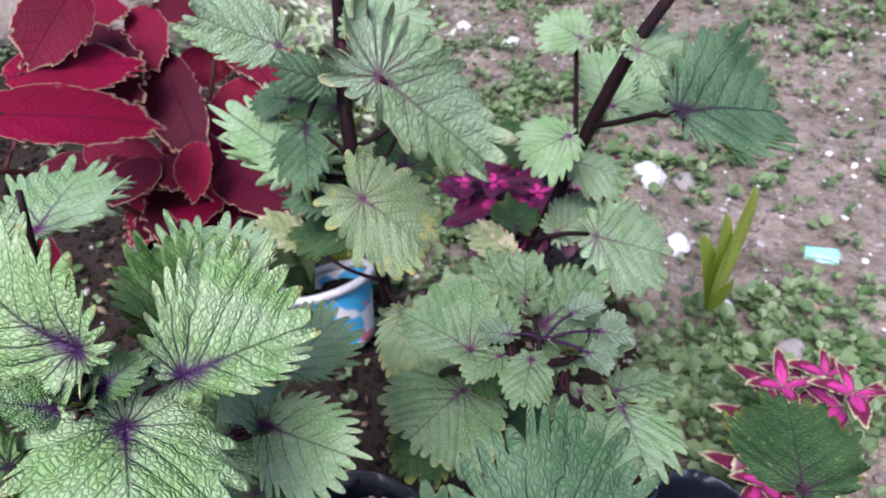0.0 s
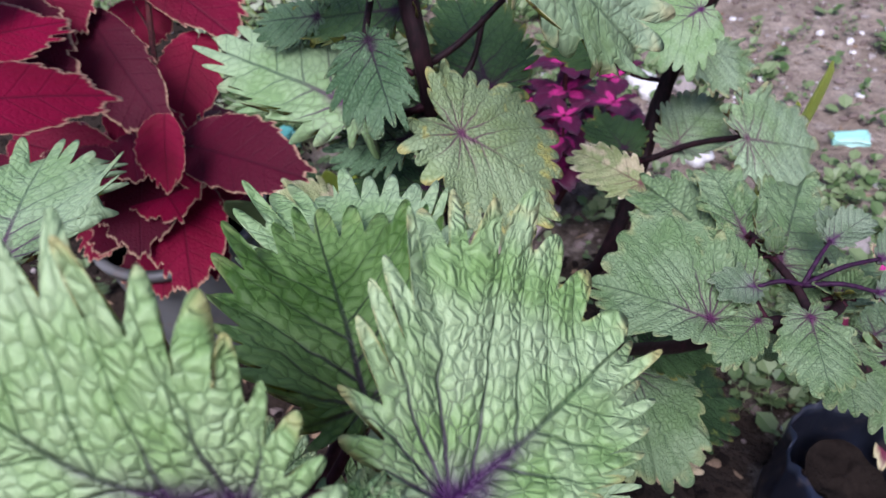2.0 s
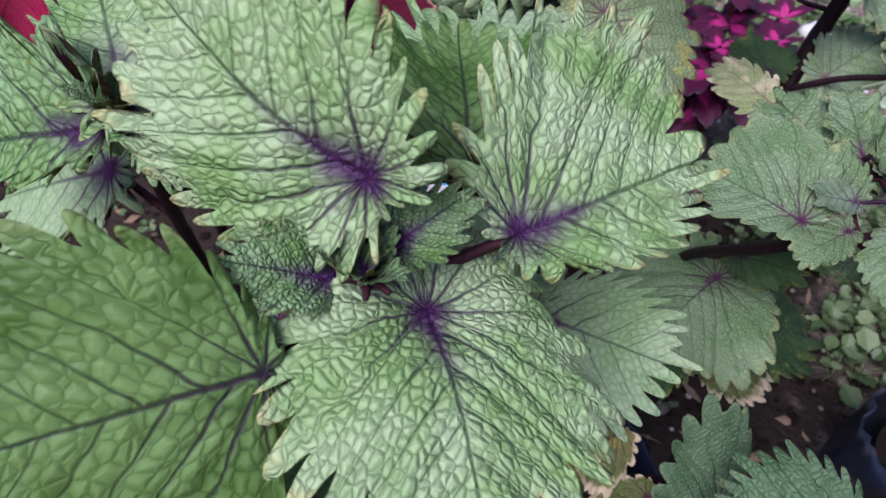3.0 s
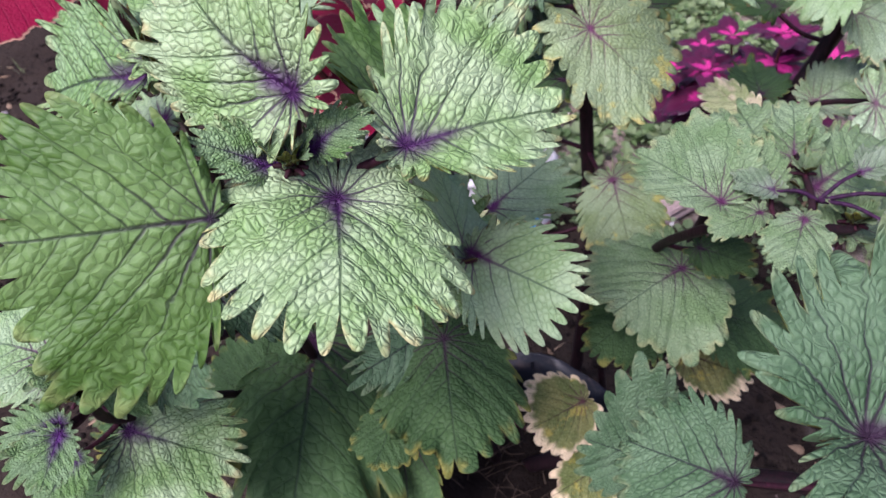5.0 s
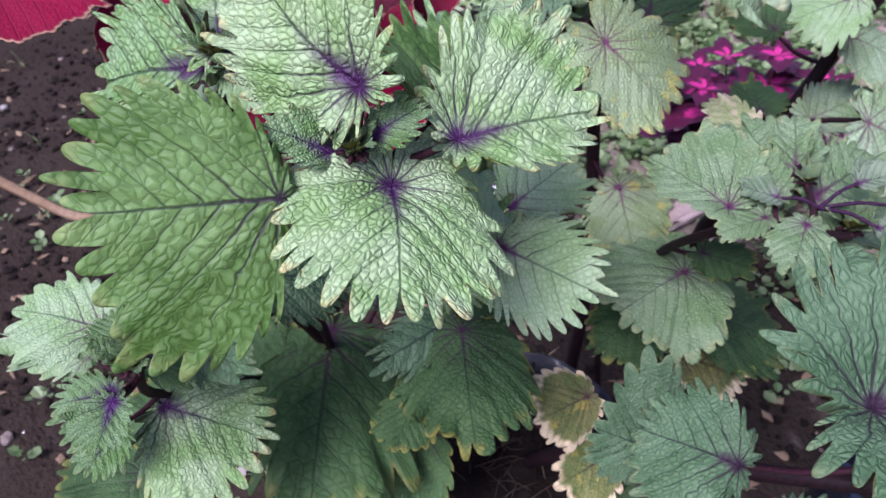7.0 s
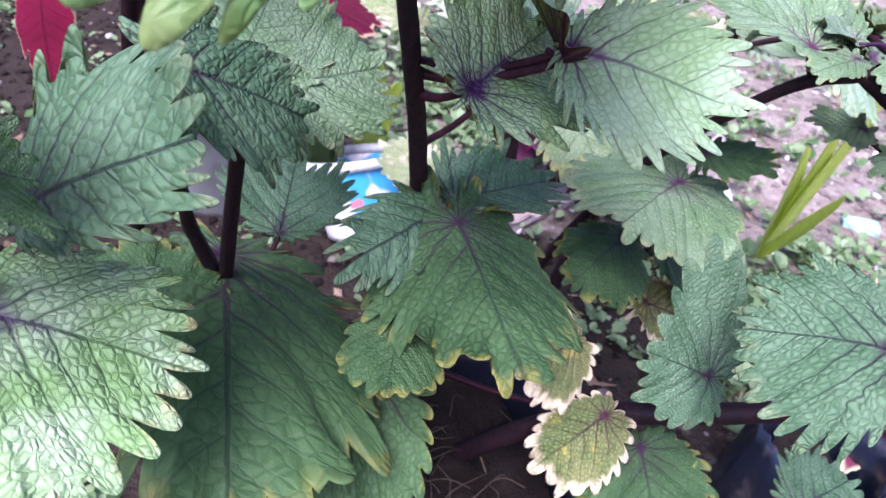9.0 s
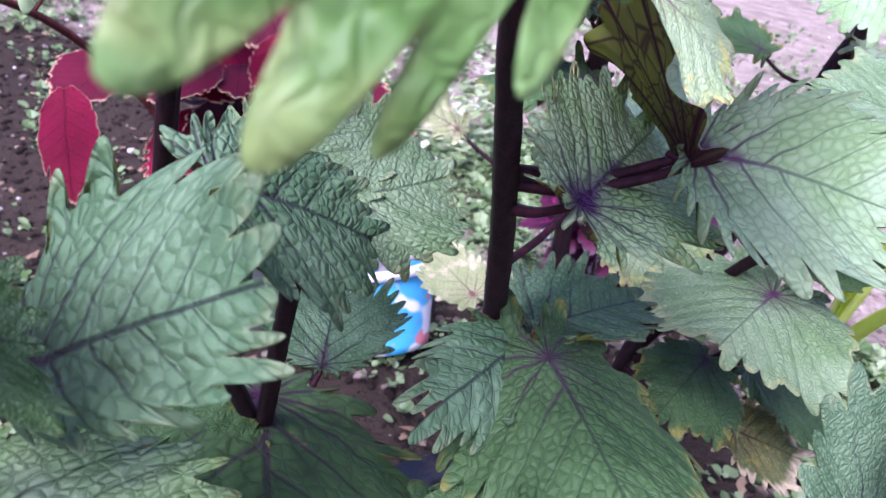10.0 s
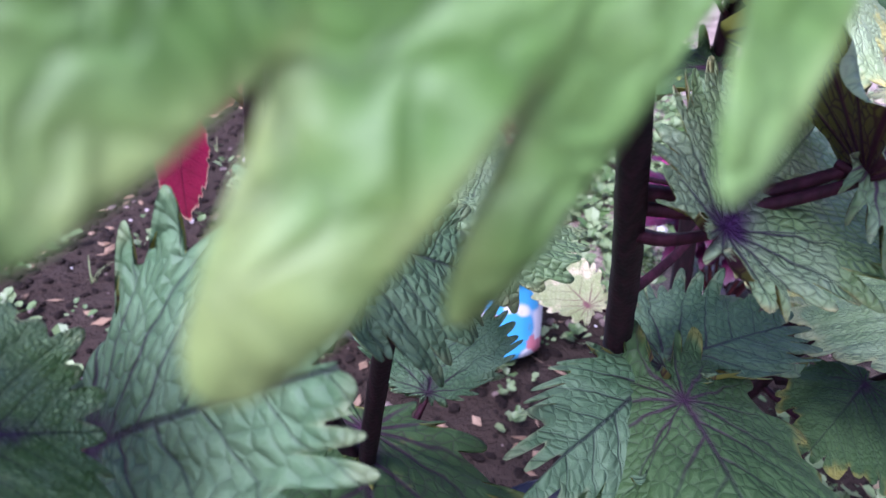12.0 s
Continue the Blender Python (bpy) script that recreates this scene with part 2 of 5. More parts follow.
def stem_skin(name, c1, c2):
    g = Graph(name, 0.6, 0.14)
    co = g.coords()
    mp = g.t.nodes.new("ShaderNodeMapping")
    mp.inputs["Scale"].default_value = (1, 1, 0.15)
    g.put(mp.inputs[0], co)
    streak = g.noise(mp.outputs[0], 320.0, 4.0)
    col = g.mix(g.step(streak, 0.35, 0.7), c1, c2)
    col = g.mix(g.step(g.noise(co, 45.0, 4.0), 0.5, 0.75, 0.0, 0.45), col, (c2[0] * 1.6, c2[1] * 1.5, c2[2] * 1.4))
    g.colour(col)
    g.bump(g.math("ADD", streak, g.noise(co, 500.0, 2.0)), 0.35, 0.0008)
    return g.mat


CORE = (0.032, 0.005, 0.042)
M = {}
M["pale"] = frilled_leaf("pale_leaf", (0.21, 0.36, 0.11), (0.40, 0.53, 0.28), (0.035, 0.085, 0.025), CORE, 0.42, (0.55, 0.40, 0.16), 0.55, puff=0.85, net=0.8, ribs=0.75, rim=0.88)
M["green"] = frilled_leaf("green_leaf", (0.14, 0.28, 0.07), (0.25, 0.40, 0.18), (0.025, 0.05, 0.025), CORE, 0.32, (0.45, 0.42, 0.22), 0.3, puff=1.1, net=0.7, ribs=0.8)
M["grey"] = frilled_leaf("grey_green_leaf", (0.21, 0.34, 0.13), (0.31, 0.43, 0.23), (0.05, 0.09, 0.05), (0.06, 0.006, 0.055), 0.24, (0.45, 0.45, 0.25), 0.25, puff=0.6, net=0.35, ribs=0.7)
M["deep"] = frilled_leaf("deep_green_leaf", (0.068, 0.165, 0.02), (0.175, 0.32, 0.085), (0.016, 0.032, 0.014), (0.02, 0.008, 0.022), 0.09, (0.42, 0.42, 0.16), 0.3, puff=0.5, net=0.6, ribs=0.85, cells=14.0, glow=0.32)
M["teal"] = frilled_leaf("teal_green_leaf", (0.056, 0.122, 0.048), (0.112, 0.195, 0.095), (0.016, 0.022, 0.022), (0.020, 0.008, 0.019), 0.26, (0.42, 0.42, 0.2), 0.2, puff=0.8, rough=0.6, shine=0.25, net=0.35, ribs=0.8, cells=15.0)
# Mature green, darkened further to carry the shade of low, covered leaves.
M["mature_shaded"] = frilled_leaf("mature_shaded_leaf", (0.030, 0.072, 0.018), (0.058, 0.118, 0.036), (0.012, 0.022, 0.014), (0.032, 0.009, 0.026), 0.20, (0.5, 0.38, 0.06), 0.3, (0.2, 0.25, 0.05), -0.15, puff=0.6, rough=0.6, shine=0.2, net=0.4, ribs=0.6)
M["light"] = frilled_leaf("light_leaf", (0.13, 0.22, 0.08), (0.215, 0.31, 0.155), (0.05, 0.085, 0.045), (0.065, 0.014, 0.048), 0.24, (0.5, 0.46, 0.2), 0.35, puff=0.8, net=0.45, ribs=0.7)
M["violet"] = frilled_leaf("violet_tinged_leaf", (0.14, 0.22, 0.11), (0.24, 0.32, 0.20), (0.05, 0.05, 0.05), (0.06, 0.015, 0.06), 0.35, (0.40, 0.40, 0.28), 0.3, puff=0.7, net=0.4, ribs=0.8)
M["shoot"] = frilled_leaf("young_violet_leaf", (0.14, 0.28, 0.07), (0.25, 0.40, 0.18), (0.03, 0.05, 0.03), (0.055, 0.010, 0.085), 0.62, (0.45, 0.42, 0.22), 0.3, puff=1.0, net=0.6, ribs=0.8)
M["faded"] = frilled_leaf("faded_leaf", (0.20, 0.31, 0.13), (0.31, 0.42, 0.25), (0.06, 0.10, 0.05), (0.10, 0.05, 0.07), 0.13, (0.6, 0.5, 0.25), 0.6, puff=0.7, net=0.35, ribs=0.5)
M["olive"] = frilled_leaf("olive_leaf", (0.19, 0.27, 0.10), (0.26, 0.35, 0.18), (0.09, 0.11, 0.05), (0.09, 0.025, 0.06), 0.17, (0.52, 0.42, 0.12), 0.6, (0.40, 0.38, 0.10), 0.15, puff=0.7, net=0.3, ribs=0.6)
M["yellow"] = frilled_leaf("yellowing_leaf", (0.11, 0.15, 0.035), (0.22, 0.23, 0.07), (0.04, 0.035, 0.015), (0.06, 0.02, 0.03), 0.16, (0.72, 0.58, 0.36), 1.0, (0.34, 0.30, 0.06), 0.15, puff=0.7, net=0.5, rim=0.78)
M["cream"] = frilled_leaf("cream_leaf", (0.27, 0.34, 0.13), (0.40, 0.43, 0.21), (0.13, 0.13, 0.06), (0.12, 0.05, 0.05), 0.12, (0.8, 0.70, 0.48), 1.0, (0.58, 0.50, 0.32), 0.25, puff=0.7, net=0.3, ribs=0.5)
M["under"] = under_leaf("leaf_underside", (0.19, 0.20, 0.045), (0.055, 0.014, 0.025))
M["red"] = red_leaf("crimson_leaf", (0.15, 0.0015, 0.018), (0.24, 0.002, 0.034), (0.030, 0.001, 0.008), (0.55, 0.34, 0.22))
M["red_under"] = plain_leaf("crimson_underside", (0.10, 0.008, 0.03), (0.14, 0.012, 0.05))
M["pink"] = two_tone_leaf("magenta_leaf", (0.42, 0.02, 0.17), (0.075, 0.006, 0.032), (0.05, 0.01, 0.03), 0.34)
M["pinkedge"] = two_tone_leaf("magenta_cream_leaf", (0.42, 0.03, 0.20), (0.14, 0.012, 0.04), (0.55, 0.50, 0.28), 0.50)
M["stem"] = stem_skin("purple_black_stem", (0.010, 0.006, 0.007), (0.023, 0.009, 0.012))
M["petiole"] = stem_skin("purple_petiole", (0.020, 0.006, 0.009), (0.046, 0.012, 0.020))
M["redstem"] = stem_skin("red_brown_stem", (0.05, 0.015, 0.015), (0.12, 0.03, 0.03))
M["violetstem"] = stem_skin("violet_stem", (0.016, 0.006, 0.016), (0.042, 0.012, 0.042))
M["greenstem"] = stem_skin("green_stem", (0.14, 0.2, 0.05), (0.25, 0.3, 0.1))
M["crumb"] = rough_stuff("soil_crumbs", (0.13, 0.095, 0.08), (0.26, 0.205, 0.185), 5.0, 0.95, 0.012)


def bed_soil():
    """Bare trodden earth, with humus in the planting bed darkened for shade under plants."""
    g = Graph("garden_soil", 1.0, 0.05)
    co = g.coords()
    x, y, z = g.sep(co)
    big, small, mid = g.noise(co, 5.0, 5.0, 0.6), g.noise(co, 60.0, 4.0, 0.65), g.noise(co, 18.0, 4.0, 0.6)
    col = g.mix(g.step(big, 0.35, 0.65), (0.23, 0.18, 0.14), (0.36, 0.295, 0.24))
    col = g.mix(g.step(mid, 0.5, 0.7, 0.0, 0.5), col, (0.43, 0.37, 0.32))
    col = g.mix(g.step(g.noise(co, 2.3, 6.0, 0.7), 0.5, 0.66, 0.0, 0.75), col, (0.13, 0.105, 0.08))
    col = g.mix(g.step(small, 0.3, 0.75, 0.0, 0.6), col, (0.10, 0.075, 0.06))
    edge = g.math("ADD", g.math("MULTIPLY", g.math("SUBTRACT", big, 0.5), 0.5), g.math("MULTIPLY", g.math("SUBTRACT", mid, 0.5), 0.2))
    bed = g.math("MULTIPLY", g.step(g.math("ADD", y, edge), 1.12, 1.3, 1.0, 0.0), g.step(g.math("ADD", x, edge), 0.34, 0.5, 1.0, 0.0))
    left = g.step(g.math("ADD", x, edge), -0.38, -0.22, 1.0, 0.0)
    bed = g.math("MAXIMUM", bed, g.math("MULTIPLY", left, g.step(g.math("ADD", y, edge), 2.5, 2.9, 1.0, 0.0)))
    bed = g.math("MULTIPLY", bed, g.math("MULTIPLY", g.step(g.math("ADD", x, edge), -3.2, -2.8), g.step(g.math("ADD", y, edge), -1.3, -1.0)))
    # Shade under the plants is put into the bed colour along with the humus.
    col = g.mix(g.math("MULTIPLY", bed, 0.95), col, g.mix(small, (0.010, 0.007, 0.005), (0.034, 0.023, 0.018)))
    g.colour(col)
    g.bump(g.math("ADD", g.math("ADD", big, small), mid), 0.9, 0.014)
    return g.mat


M["soil"] = bed_soil()
M["potsoil"] = rough_stuff("dark_potting_soil", (0.009, 0.006, 0.005), (0.026, 0.019, 0.015), 18.0, 0.95, 0.01)
M["stone"] = rough_stuff("stones", (0.26, 0.22, 0.20), (0.48, 0.44, 0.42), 9.0, 0.85)
M["chalk"] = rough_stuff("white_stones", (0.62, 0.6, 0.58), (0.8, 0.78, 0.75), 12.0, 0.8)
M["weed"] = plain_leaf("weed_leaf", (0.07, 0.14, 0.035), (0.30, 0.38, 0.18))
M["grass"] = plain_leaf("grass_blade", (0.16, 0.24, 0.08), (0.34, 0.38, 0.18))
M["lime"] = plain_leaf("lime_leaf", (0.62, 0.74, 0.10), (0.74, 0.82, 0.22), 0.4, 0.5)
M["variegated"] = plain_leaf("variegated_leaf", (0.30, 0.42, 0.16), (0.74, 0.74, 0.58))
M["litter"] = rough_stuff("dry_leaf_litter", (0.16, 0.10, 0.06), (0.32, 0.23, 0.15), 20.0, 0.9, 0.002)
M["root"] = rough_stuff("dark_dry_roots", (0.045, 0.03, 0.02), (0.11, 0.08, 0.055), 30.0, 0.9, 0.001)
M["wood"] = rough_stuff("weathered_wood", (0.42, 0.31, 0.28), (0.62, 0.5, 0.46), 14.0, 0.85, 0.002)


# ---------------------------------------------------------------- building helpers
def mesh_part(name, verts, faces, mats, parent=None, label="", face_mats=None, attrs=None, smooth=True):
    me = bpy.data.meshes.new(name)
    me.from_pydata([tuple(v) for v in verts], [], [tuple(f) for f in faces])
    for m in mats if isinstance(mats, (list, tuple)) else [mats]:
        me.materials.append(m)
    if face_mats is not None:
        me.polygons.foreach_set("material_index", face_mats)
    if smooth:
        me.polygons.foreach_set("use_smooth", [True] * len(me.polygons))
    for key, values in (attrs or {}).items():
        a = me.attributes.new(key, "FLOAT_VECTOR", "POINT")
        a.data.foreach_set("vector", np.asarray(values, dtype=np.float32).ravel())
    me.update()
    ob = new(name, me)
    if parent:
        ob.parent = parent
    if label:
        tagged(ob, label)
    return ob


def part(name, bm, material, parent=None, label=""):
    me = bpy.data.meshes.new(name)
    bm.to_mesh(me)
    bm.free()
    me.materials.append(material)
    me.polygons.foreach_set("use_smooth", [True] * len(me.polygons))
    ob = new(name, me)
    if parent:
        ob.parent = parent
    if label:
        tagged(ob, label)
    return ob


def thing(name, label, category, group=""):
    return tagged(new(name), label, category, group)


def smooth_line(pts, n):
    """Points along a soft curve through pts (Catmull-Rom)."""
    pts = [np.array(p, float) for p in pts]
    ext = [2 * pts[0] - pts[1]] + pts + [2 * pts[-1] - pts[-2]]
    out = []
    for i in range(len(pts) - 1):
        a, b, c, d = ext[i:i + 4]
        for k in range(n):
            t = k / n
            out.append(0.5 * (2 * b + (c - a) * t + (2 * a - 5 * b + 4 * c - d) * t * t + (3 * b - a - 3 * c + d) * t ** 3))
    return out + [pts[-1]]


def tube_mesh(pts, r0, r1, sides=10, square=0.12, steps=6, knots=0.0):
    """A tapered, slightly four-sided tube along a soft curve."""
    line = smooth_line(pts, steps)
    verts, faces = [], []
    up = np.array((0.31, 0.52, 0.79))
    total = len(line) - 1
    for i, p in enumerate(line):
        d = line[min(i + 1, total)] - line[max(i - 1, 0)]
        d /= np.linalg.norm(d) + 1e-9
        a = np.cross(d, up)
        a /= np.linalg.norm(a) + 1e-9
        b = np.cross(d, a)
        r = r0 + (r1 - r0) * i / total
        r *= 1 + knots * math.sin(i * 2.3) * 0.5
        for k in range(sides):
            w = 2 * math.pi * k / sides
            q = r * (1 + square * math.cos(4 * w))
            verts.append(p + q * (math.cos(w) * a + math.sin(w) * b))
        if i:
            o = (i - 1) * sides
            for k in range(sides):
                faces.append((o + k, o + (k + 1) % sides, o + sides + (k + 1) % sides, o + sides + k))
    faces.append(tuple(range(sides))[::-1])
    faces.append(tuple(range(total * sides, (total + 1) * sides)))
    return verts, faces


def tube(name, pts, r0, r1, material, parent=None, label="", sides=10, steps=6, knots=0.0):
    v, f = tube_mesh(pts, r0, r1, sides, 0.12, steps, knots)
    return mesh_part(name, v, f, material, parent, label)


rng = np.random.default_rng(7)


def blade(k, teeth, depth, rings=15, per=7, back=0.22, dish=0.0, cup=0.0, droop=0.1, wave=0.03, curl=0.06, tip=0.0, notch=0.6, thick=0.004, skew=0.0, bulge=0.09, gap=3.0):
    """A toothed leaf blade, one long from its heart (the origin) to its tip on +x, k half as wide, face to +z. Two sheets, joined round the edge."""
    n = teeth * per
    c, a = (1 - back) / 2, (1 + back) / 2
    fine = np.linspace(-math.pi, math.pi, 2401)

    def outline(th):
        # where a ray from the heart meets an egg round the blade's middle
        co, si = np.cos(th), np.sin(th)
        A, B, C = (co / a) ** 2 + (si / k) ** 2, -2 * co * c / a ** 2, (c / a) ** 2 - 1
        r = (-B + np.sqrt(np.maximum(B * B - 4 * A * C, 0))) / (2 * A)
        r *= 1 - notch * np.clip((np.abs(th) - 2.55) / 0.59, 0, 1) ** 1.5
        r *= 1 + bulge * np.sin(2 * th) ** 2
        if tip:
            r *= (1 - tip * 0.6) + tip * 0.6 * np.exp(-(th / 0.13) ** 2) + tip * 0.35 * np.exp(-(th / 0.5) ** 2)
        return r

    rf = outline(fine)
    px, py = rf * np.cos(fine), rf * np.sin(fine)
    arc = np.concatenate([[0], np.cumsum(np.hypot(np.diff(px), np.diff(py)))])
    arc /= arc[-1]
    s = (np.arange(n) + 0.5) / n
    jitter = 0.12 / teeth * np.interp(s, np.linspace(0, 1, teeth + 1), rng.normal(0, 1, teeth + 1))
    th = np.interp(s, arc, fine)
    R = outline(th)
    idx = np.floor(s * teeth + 1e-6).astype(int) % teeth
    f = 1 - np.abs(2 * np.mod((s + jitter * np.sin(math.pi * s)) * teeth, 1.0) - 1) ** gap
    size = np.clip(1 + 0.13 * rng.normal(0, 1, teeth), 0.6, 1.4)[idx]
    lift = (rng.normal(0, 1, teeth) * curl)[idx]
    long = (1 + rng.normal(0, 0.035, teeth))[idx]
    rho = np.concatenate([np.linspace(0.03, 0.72, rings - 5), [0.79, 0.85, 0.90, 0.95, 1.0]])
    T, P = np.meshgrid(th, rho)
    cut = 1 - np.minimum(0.55, depth * 0.5 * size * (1 - f) / np.clip(R, 0.28, 1.0))
    rr = R[None] * P * (1 - (1 - cut[None] * long[None]) * P ** 5)
    x, y = rr * np.cos(T), rr * np.sin(T)
    y = y * np.where(y > 0, 1 + skew, 1 - skew)
    ph = rng.uniform(0, 6.28, 4)
    z = cup * np.abs(y) ** 1.6 - droop * np.maximum(x, 0) ** 2 + dish * (1 - np.exp(-(rr / 0.22) ** 2))
    z += wave * P ** 2 * (np.sin(5 * T + ph[0]) * 0.6 + np.sin(9 * T + ph[1]) * 0.5 + np.sin(15 * T + ph[2]) * 0.25)
    z += (lift[None] * f[None] - 0.35 * depth * curl * f[None]) * P ** 7
    z += 0.05 * bulge * np.sin(T * 23 + ph[3]) * P * (1 - P) * 2
    m = len(rho)
    top = np.stack([x, y, z], -1).reshape(-1, 3)
    heart = np.array([[0, 0, 0.0]])
    verts = np.concatenate([top, heart, top - (0, 0, thick), heart - (0, 0, thick)])
    h, low = m * n, m * n + 1
    faces, mats = [], []
    for i in range(m - 1):
        for j in range(n - 1):
            p = i * n + j
            faces.append((p, p + n, p + n + 1, p + 1))
            faces.append((low + p, low + p + 1, low + p + n + 1, low + p + n))
            mats += [0, 1]
    for j in range(n - 1):
        faces.append((h, j, j + 1))
        faces.append((low + h, low + j + 1, low + j))
        o = (m - 1) * n + j
        faces.append((o, low + o, low + o + 1, o + 1))
        mats += [0, 1, 0]
    polar = np.stack([T, rr, P], -1).reshape(-1, 3)
    flat = np.stack([x, y, 0 * x], -1).reshape(-1, 3)
    zero = np.zeros((1, 3))
    return verts, faces, mats, {"polar": np.concatenate([polar, zero, polar, zero]), "flat": np.concatenate([flat, zero, flat, zero])}


STEMS = {}


def stem(plant, pts, r0, r1, name="stem", mat="stem", label=""):
    ob = tube(name, pts, r0, r1, M[mat], plant, label, knots=0.06)
    STEMS.setdefault(plant.name, []).extend(smooth_line(pts, 8))
    return ob


def frame_at(base, tip, normal):
    x = (Vector(tip) - Vector(base)).normalized()
    n = Vector(normal)
    n = (n - x * n.dot(x)).normalized()
    y = n.cross(x)
    return Matrix(((x.x, y.x, n.x, base[0]), (x.y, y.y, n.y, base[1]), (x.z, y.z, n.z, base[2]), (0, 0, 0, 1)))


def leaf(plant, base, tip, normal, half, look_of="pale", dish=0.0, cup=0.0, back=0.22, droop=0.08, teeth=0, depth=0.0, at=None, label="", skew=0.0):
    """One leaf from its heart to its tip, with its stalk to the nearest stem."""
    size = (Vector(tip) - Vector(base)).length
    k = min(max(half / size, 0.3), 1.15) * (1.04 if look_of == "red" else 1.0)
    if look_of == "red":
        v, f, mt, at_ = blade(k, teeth or 58, 0.022, 11, 4, 0.12, dish, cup, 0.12, 0.008, 0.002, 0.16, 0.3, 0.004, skew, 0.0)
        mats = (M["red"], M["red_under"])
    else:
        big = size * (1 + k) > 0.11
        v, f, mt, at_ = blade(k, teeth or (30 if big else 21), depth or (0.44 if look_of in ("pale", "green", "shoot") else 0.42 if look_of in ("grey", "deep", "teal") else 0.26), 15 if big else 11, (10 if size * (1 + k) > 0.125 else 7) if big else 6, back, dish, cup, droop,
                              0.035, 0.06, 0.0, 0.6, 0.004, skew, 0.09, 2.3 if look_of in ("pale", "green", "shoot", "deep", "teal", "grey") else 2.8)
        mats = (M[look_of], M["under"])
    ob = mesh_part("leaf", v * size, f, mats, plant, label, mt, at_)
    ob.matrix_basis = frame_at(base, tip, normal)
    points = STEMS.get(plant.name)
    if points and at is None:
        b = np.array(base)
        costs = [np.linalg.norm(p - b) + 1.5 * max(0, p[2] - b[2] + 0.012) for p in points]
        at = points[int(np.argmin(costs))]
    if at is not None:
        b, t, nn = np.array(base), np.array(tip), np.array(normal)
        gap = np.linalg.norm(b - np.array(at))
        if gap < 0.16:
            a = np.array(at)
            mid = (a + b) / 2 - nn * gap * 0.08 - np.array((0, 0, gap * 0.06))
            end = b + (t - b) * 0.10 - nn * 0.006
            thick = 0.0016 + size * 0.009
            s = tube("petiole", [a, mid, b - nn * 0.003, end], thick * 1.1, thick * 0.55, M["redstem" if look_of == "red" else "petiole"], None, "", 8, 4)
            s.parent = ob
            s.matrix_parent_inverse = ob.matrix_basis.inverted()
    return ob


def bud(plant, place, size, n=7, look_of="green"):
    """The tight top of a shoot: small upright leaves round the tip."""
    for i in range(n):
        w = i * 2.4
        out = 0.35 + 0.09 * i
        d = Vector((math.cos(w) * out, math.sin(w) * out, 0.75)).normalized()
        b = Vector(place) + d * size * 0.1
        leaf(plant, b, b + d * size * (0.6 + 0.06 * i), (-math.cos(w), -math.sin(w), 0.55), size * 0.25, look_of, cup=0.6, teeth=11)


def lathe(profile, sides=48, wob=0.0, seed=0):
    """A ring of profile points (radius, height), uneven by wob."""
    verts, faces = [], []
    for i, (r, z) in enumerate(profile):
        for k in range(sides):
            w = 2 * math.pi * k / sides
            q = r
            if wob and r > 0:
                q += wob * (noise.noise((math.cos(w) * 2 + seed, math.sin(w) * 2, z * 9)) + 0.6 * noise.noise((math.cos(w) * 7, math.sin(w) * 7 + seed, z * 14)))
            verts.append((q * math.cos(w), q * math.sin(w), z + (wob * 0.8 * noise.noise((math.cos(w) * 3, math.sin(w) * 3, i + seed)) if wob else 0)))
        if i:
            o = (i - 1) * sides
            for k in range(sides):
                faces.append((o + k, o + (k + 1) % sides, o + sides + (k + 1) % sides, o + sides + k))
    return verts, faces


def ground_z(x, y):
    return 0.022 * noise.noise((x * 2.1, y * 2.1, 0.3)) + 0.012 * noise.noise((x * 7, y * 7, 1.7)) + 0.006 * noise.noise((x * 21, y * 21, 4.1)) - 0.01


# ---------------------------------------------------------------- ground
def spread(lo, hi, step, far):
    core = list(np.arange(lo, hi + step / 2, step))
    out, d = [], step
    while (out[-1] if out else 0) < far:
        d *= 1.45
        out.append((out[-1] if out else 0) + d)
    return [lo - v for v in out[::-1]] + core + [hi + v for v in out]


gx, gy = spread(-1.3, 2.2, 0.022, 70), spread(-0.3, 3.2, 0.022, 70)
gv = [(x, y, ground_z(x, y) if abs(x) < 6 and abs(y) < 6 else -0.01) for y in gy for x in gx]
w_ = len(gx)
gf = [(j * w_ + i, j * w_ + i + 1, (j + 1) * w_ + i + 1, (j + 1) * w_ + i) for j in range(len(gy) - 1) for i in range(w_ - 1)]
ground = tagged(mesh_part("ground", gv, gf, M["soil"]), "bare reddish brown garden soil with grit and crumbs", "ground", kind="structure")

# ---------------------------------------------------------------- coleus plants
P1 = thing("coleus_plant", "bushy green coleus with frilled leaves and purple hearts", "coleus plant", "green coleus")
stem(P1, [(-0.125, 0.42, 0.2), (-0.152, 0.395, 0.40), (-0.164, 0.380, 0.502), (-0.169, 0.370, 0.538), (-0.176, 0.345, 0.590), (-0.185, 0.318, 0.642), (-0.193, 0.293, 0.692), (-0.190, 0.272, 0.728), (-0.168, 0.245, 0.77)], 0.0066, 0.0038)
leaf(P1, (-0.165, 0.256, 0.803), (-0.231, 0.287, 0.851), (-0.15, -0.91, 0.38), 0.047, "pale", dish=0.12, cup=-0.1, skew=0.07)
leaf(P1, (-0.120, 0.266, 0.774), (-0.055, 0.316, 0.767), (0.41, -0.42, 0.81), 0.044, "pale", dish=0.1, cup=0.15, skew=0.45)
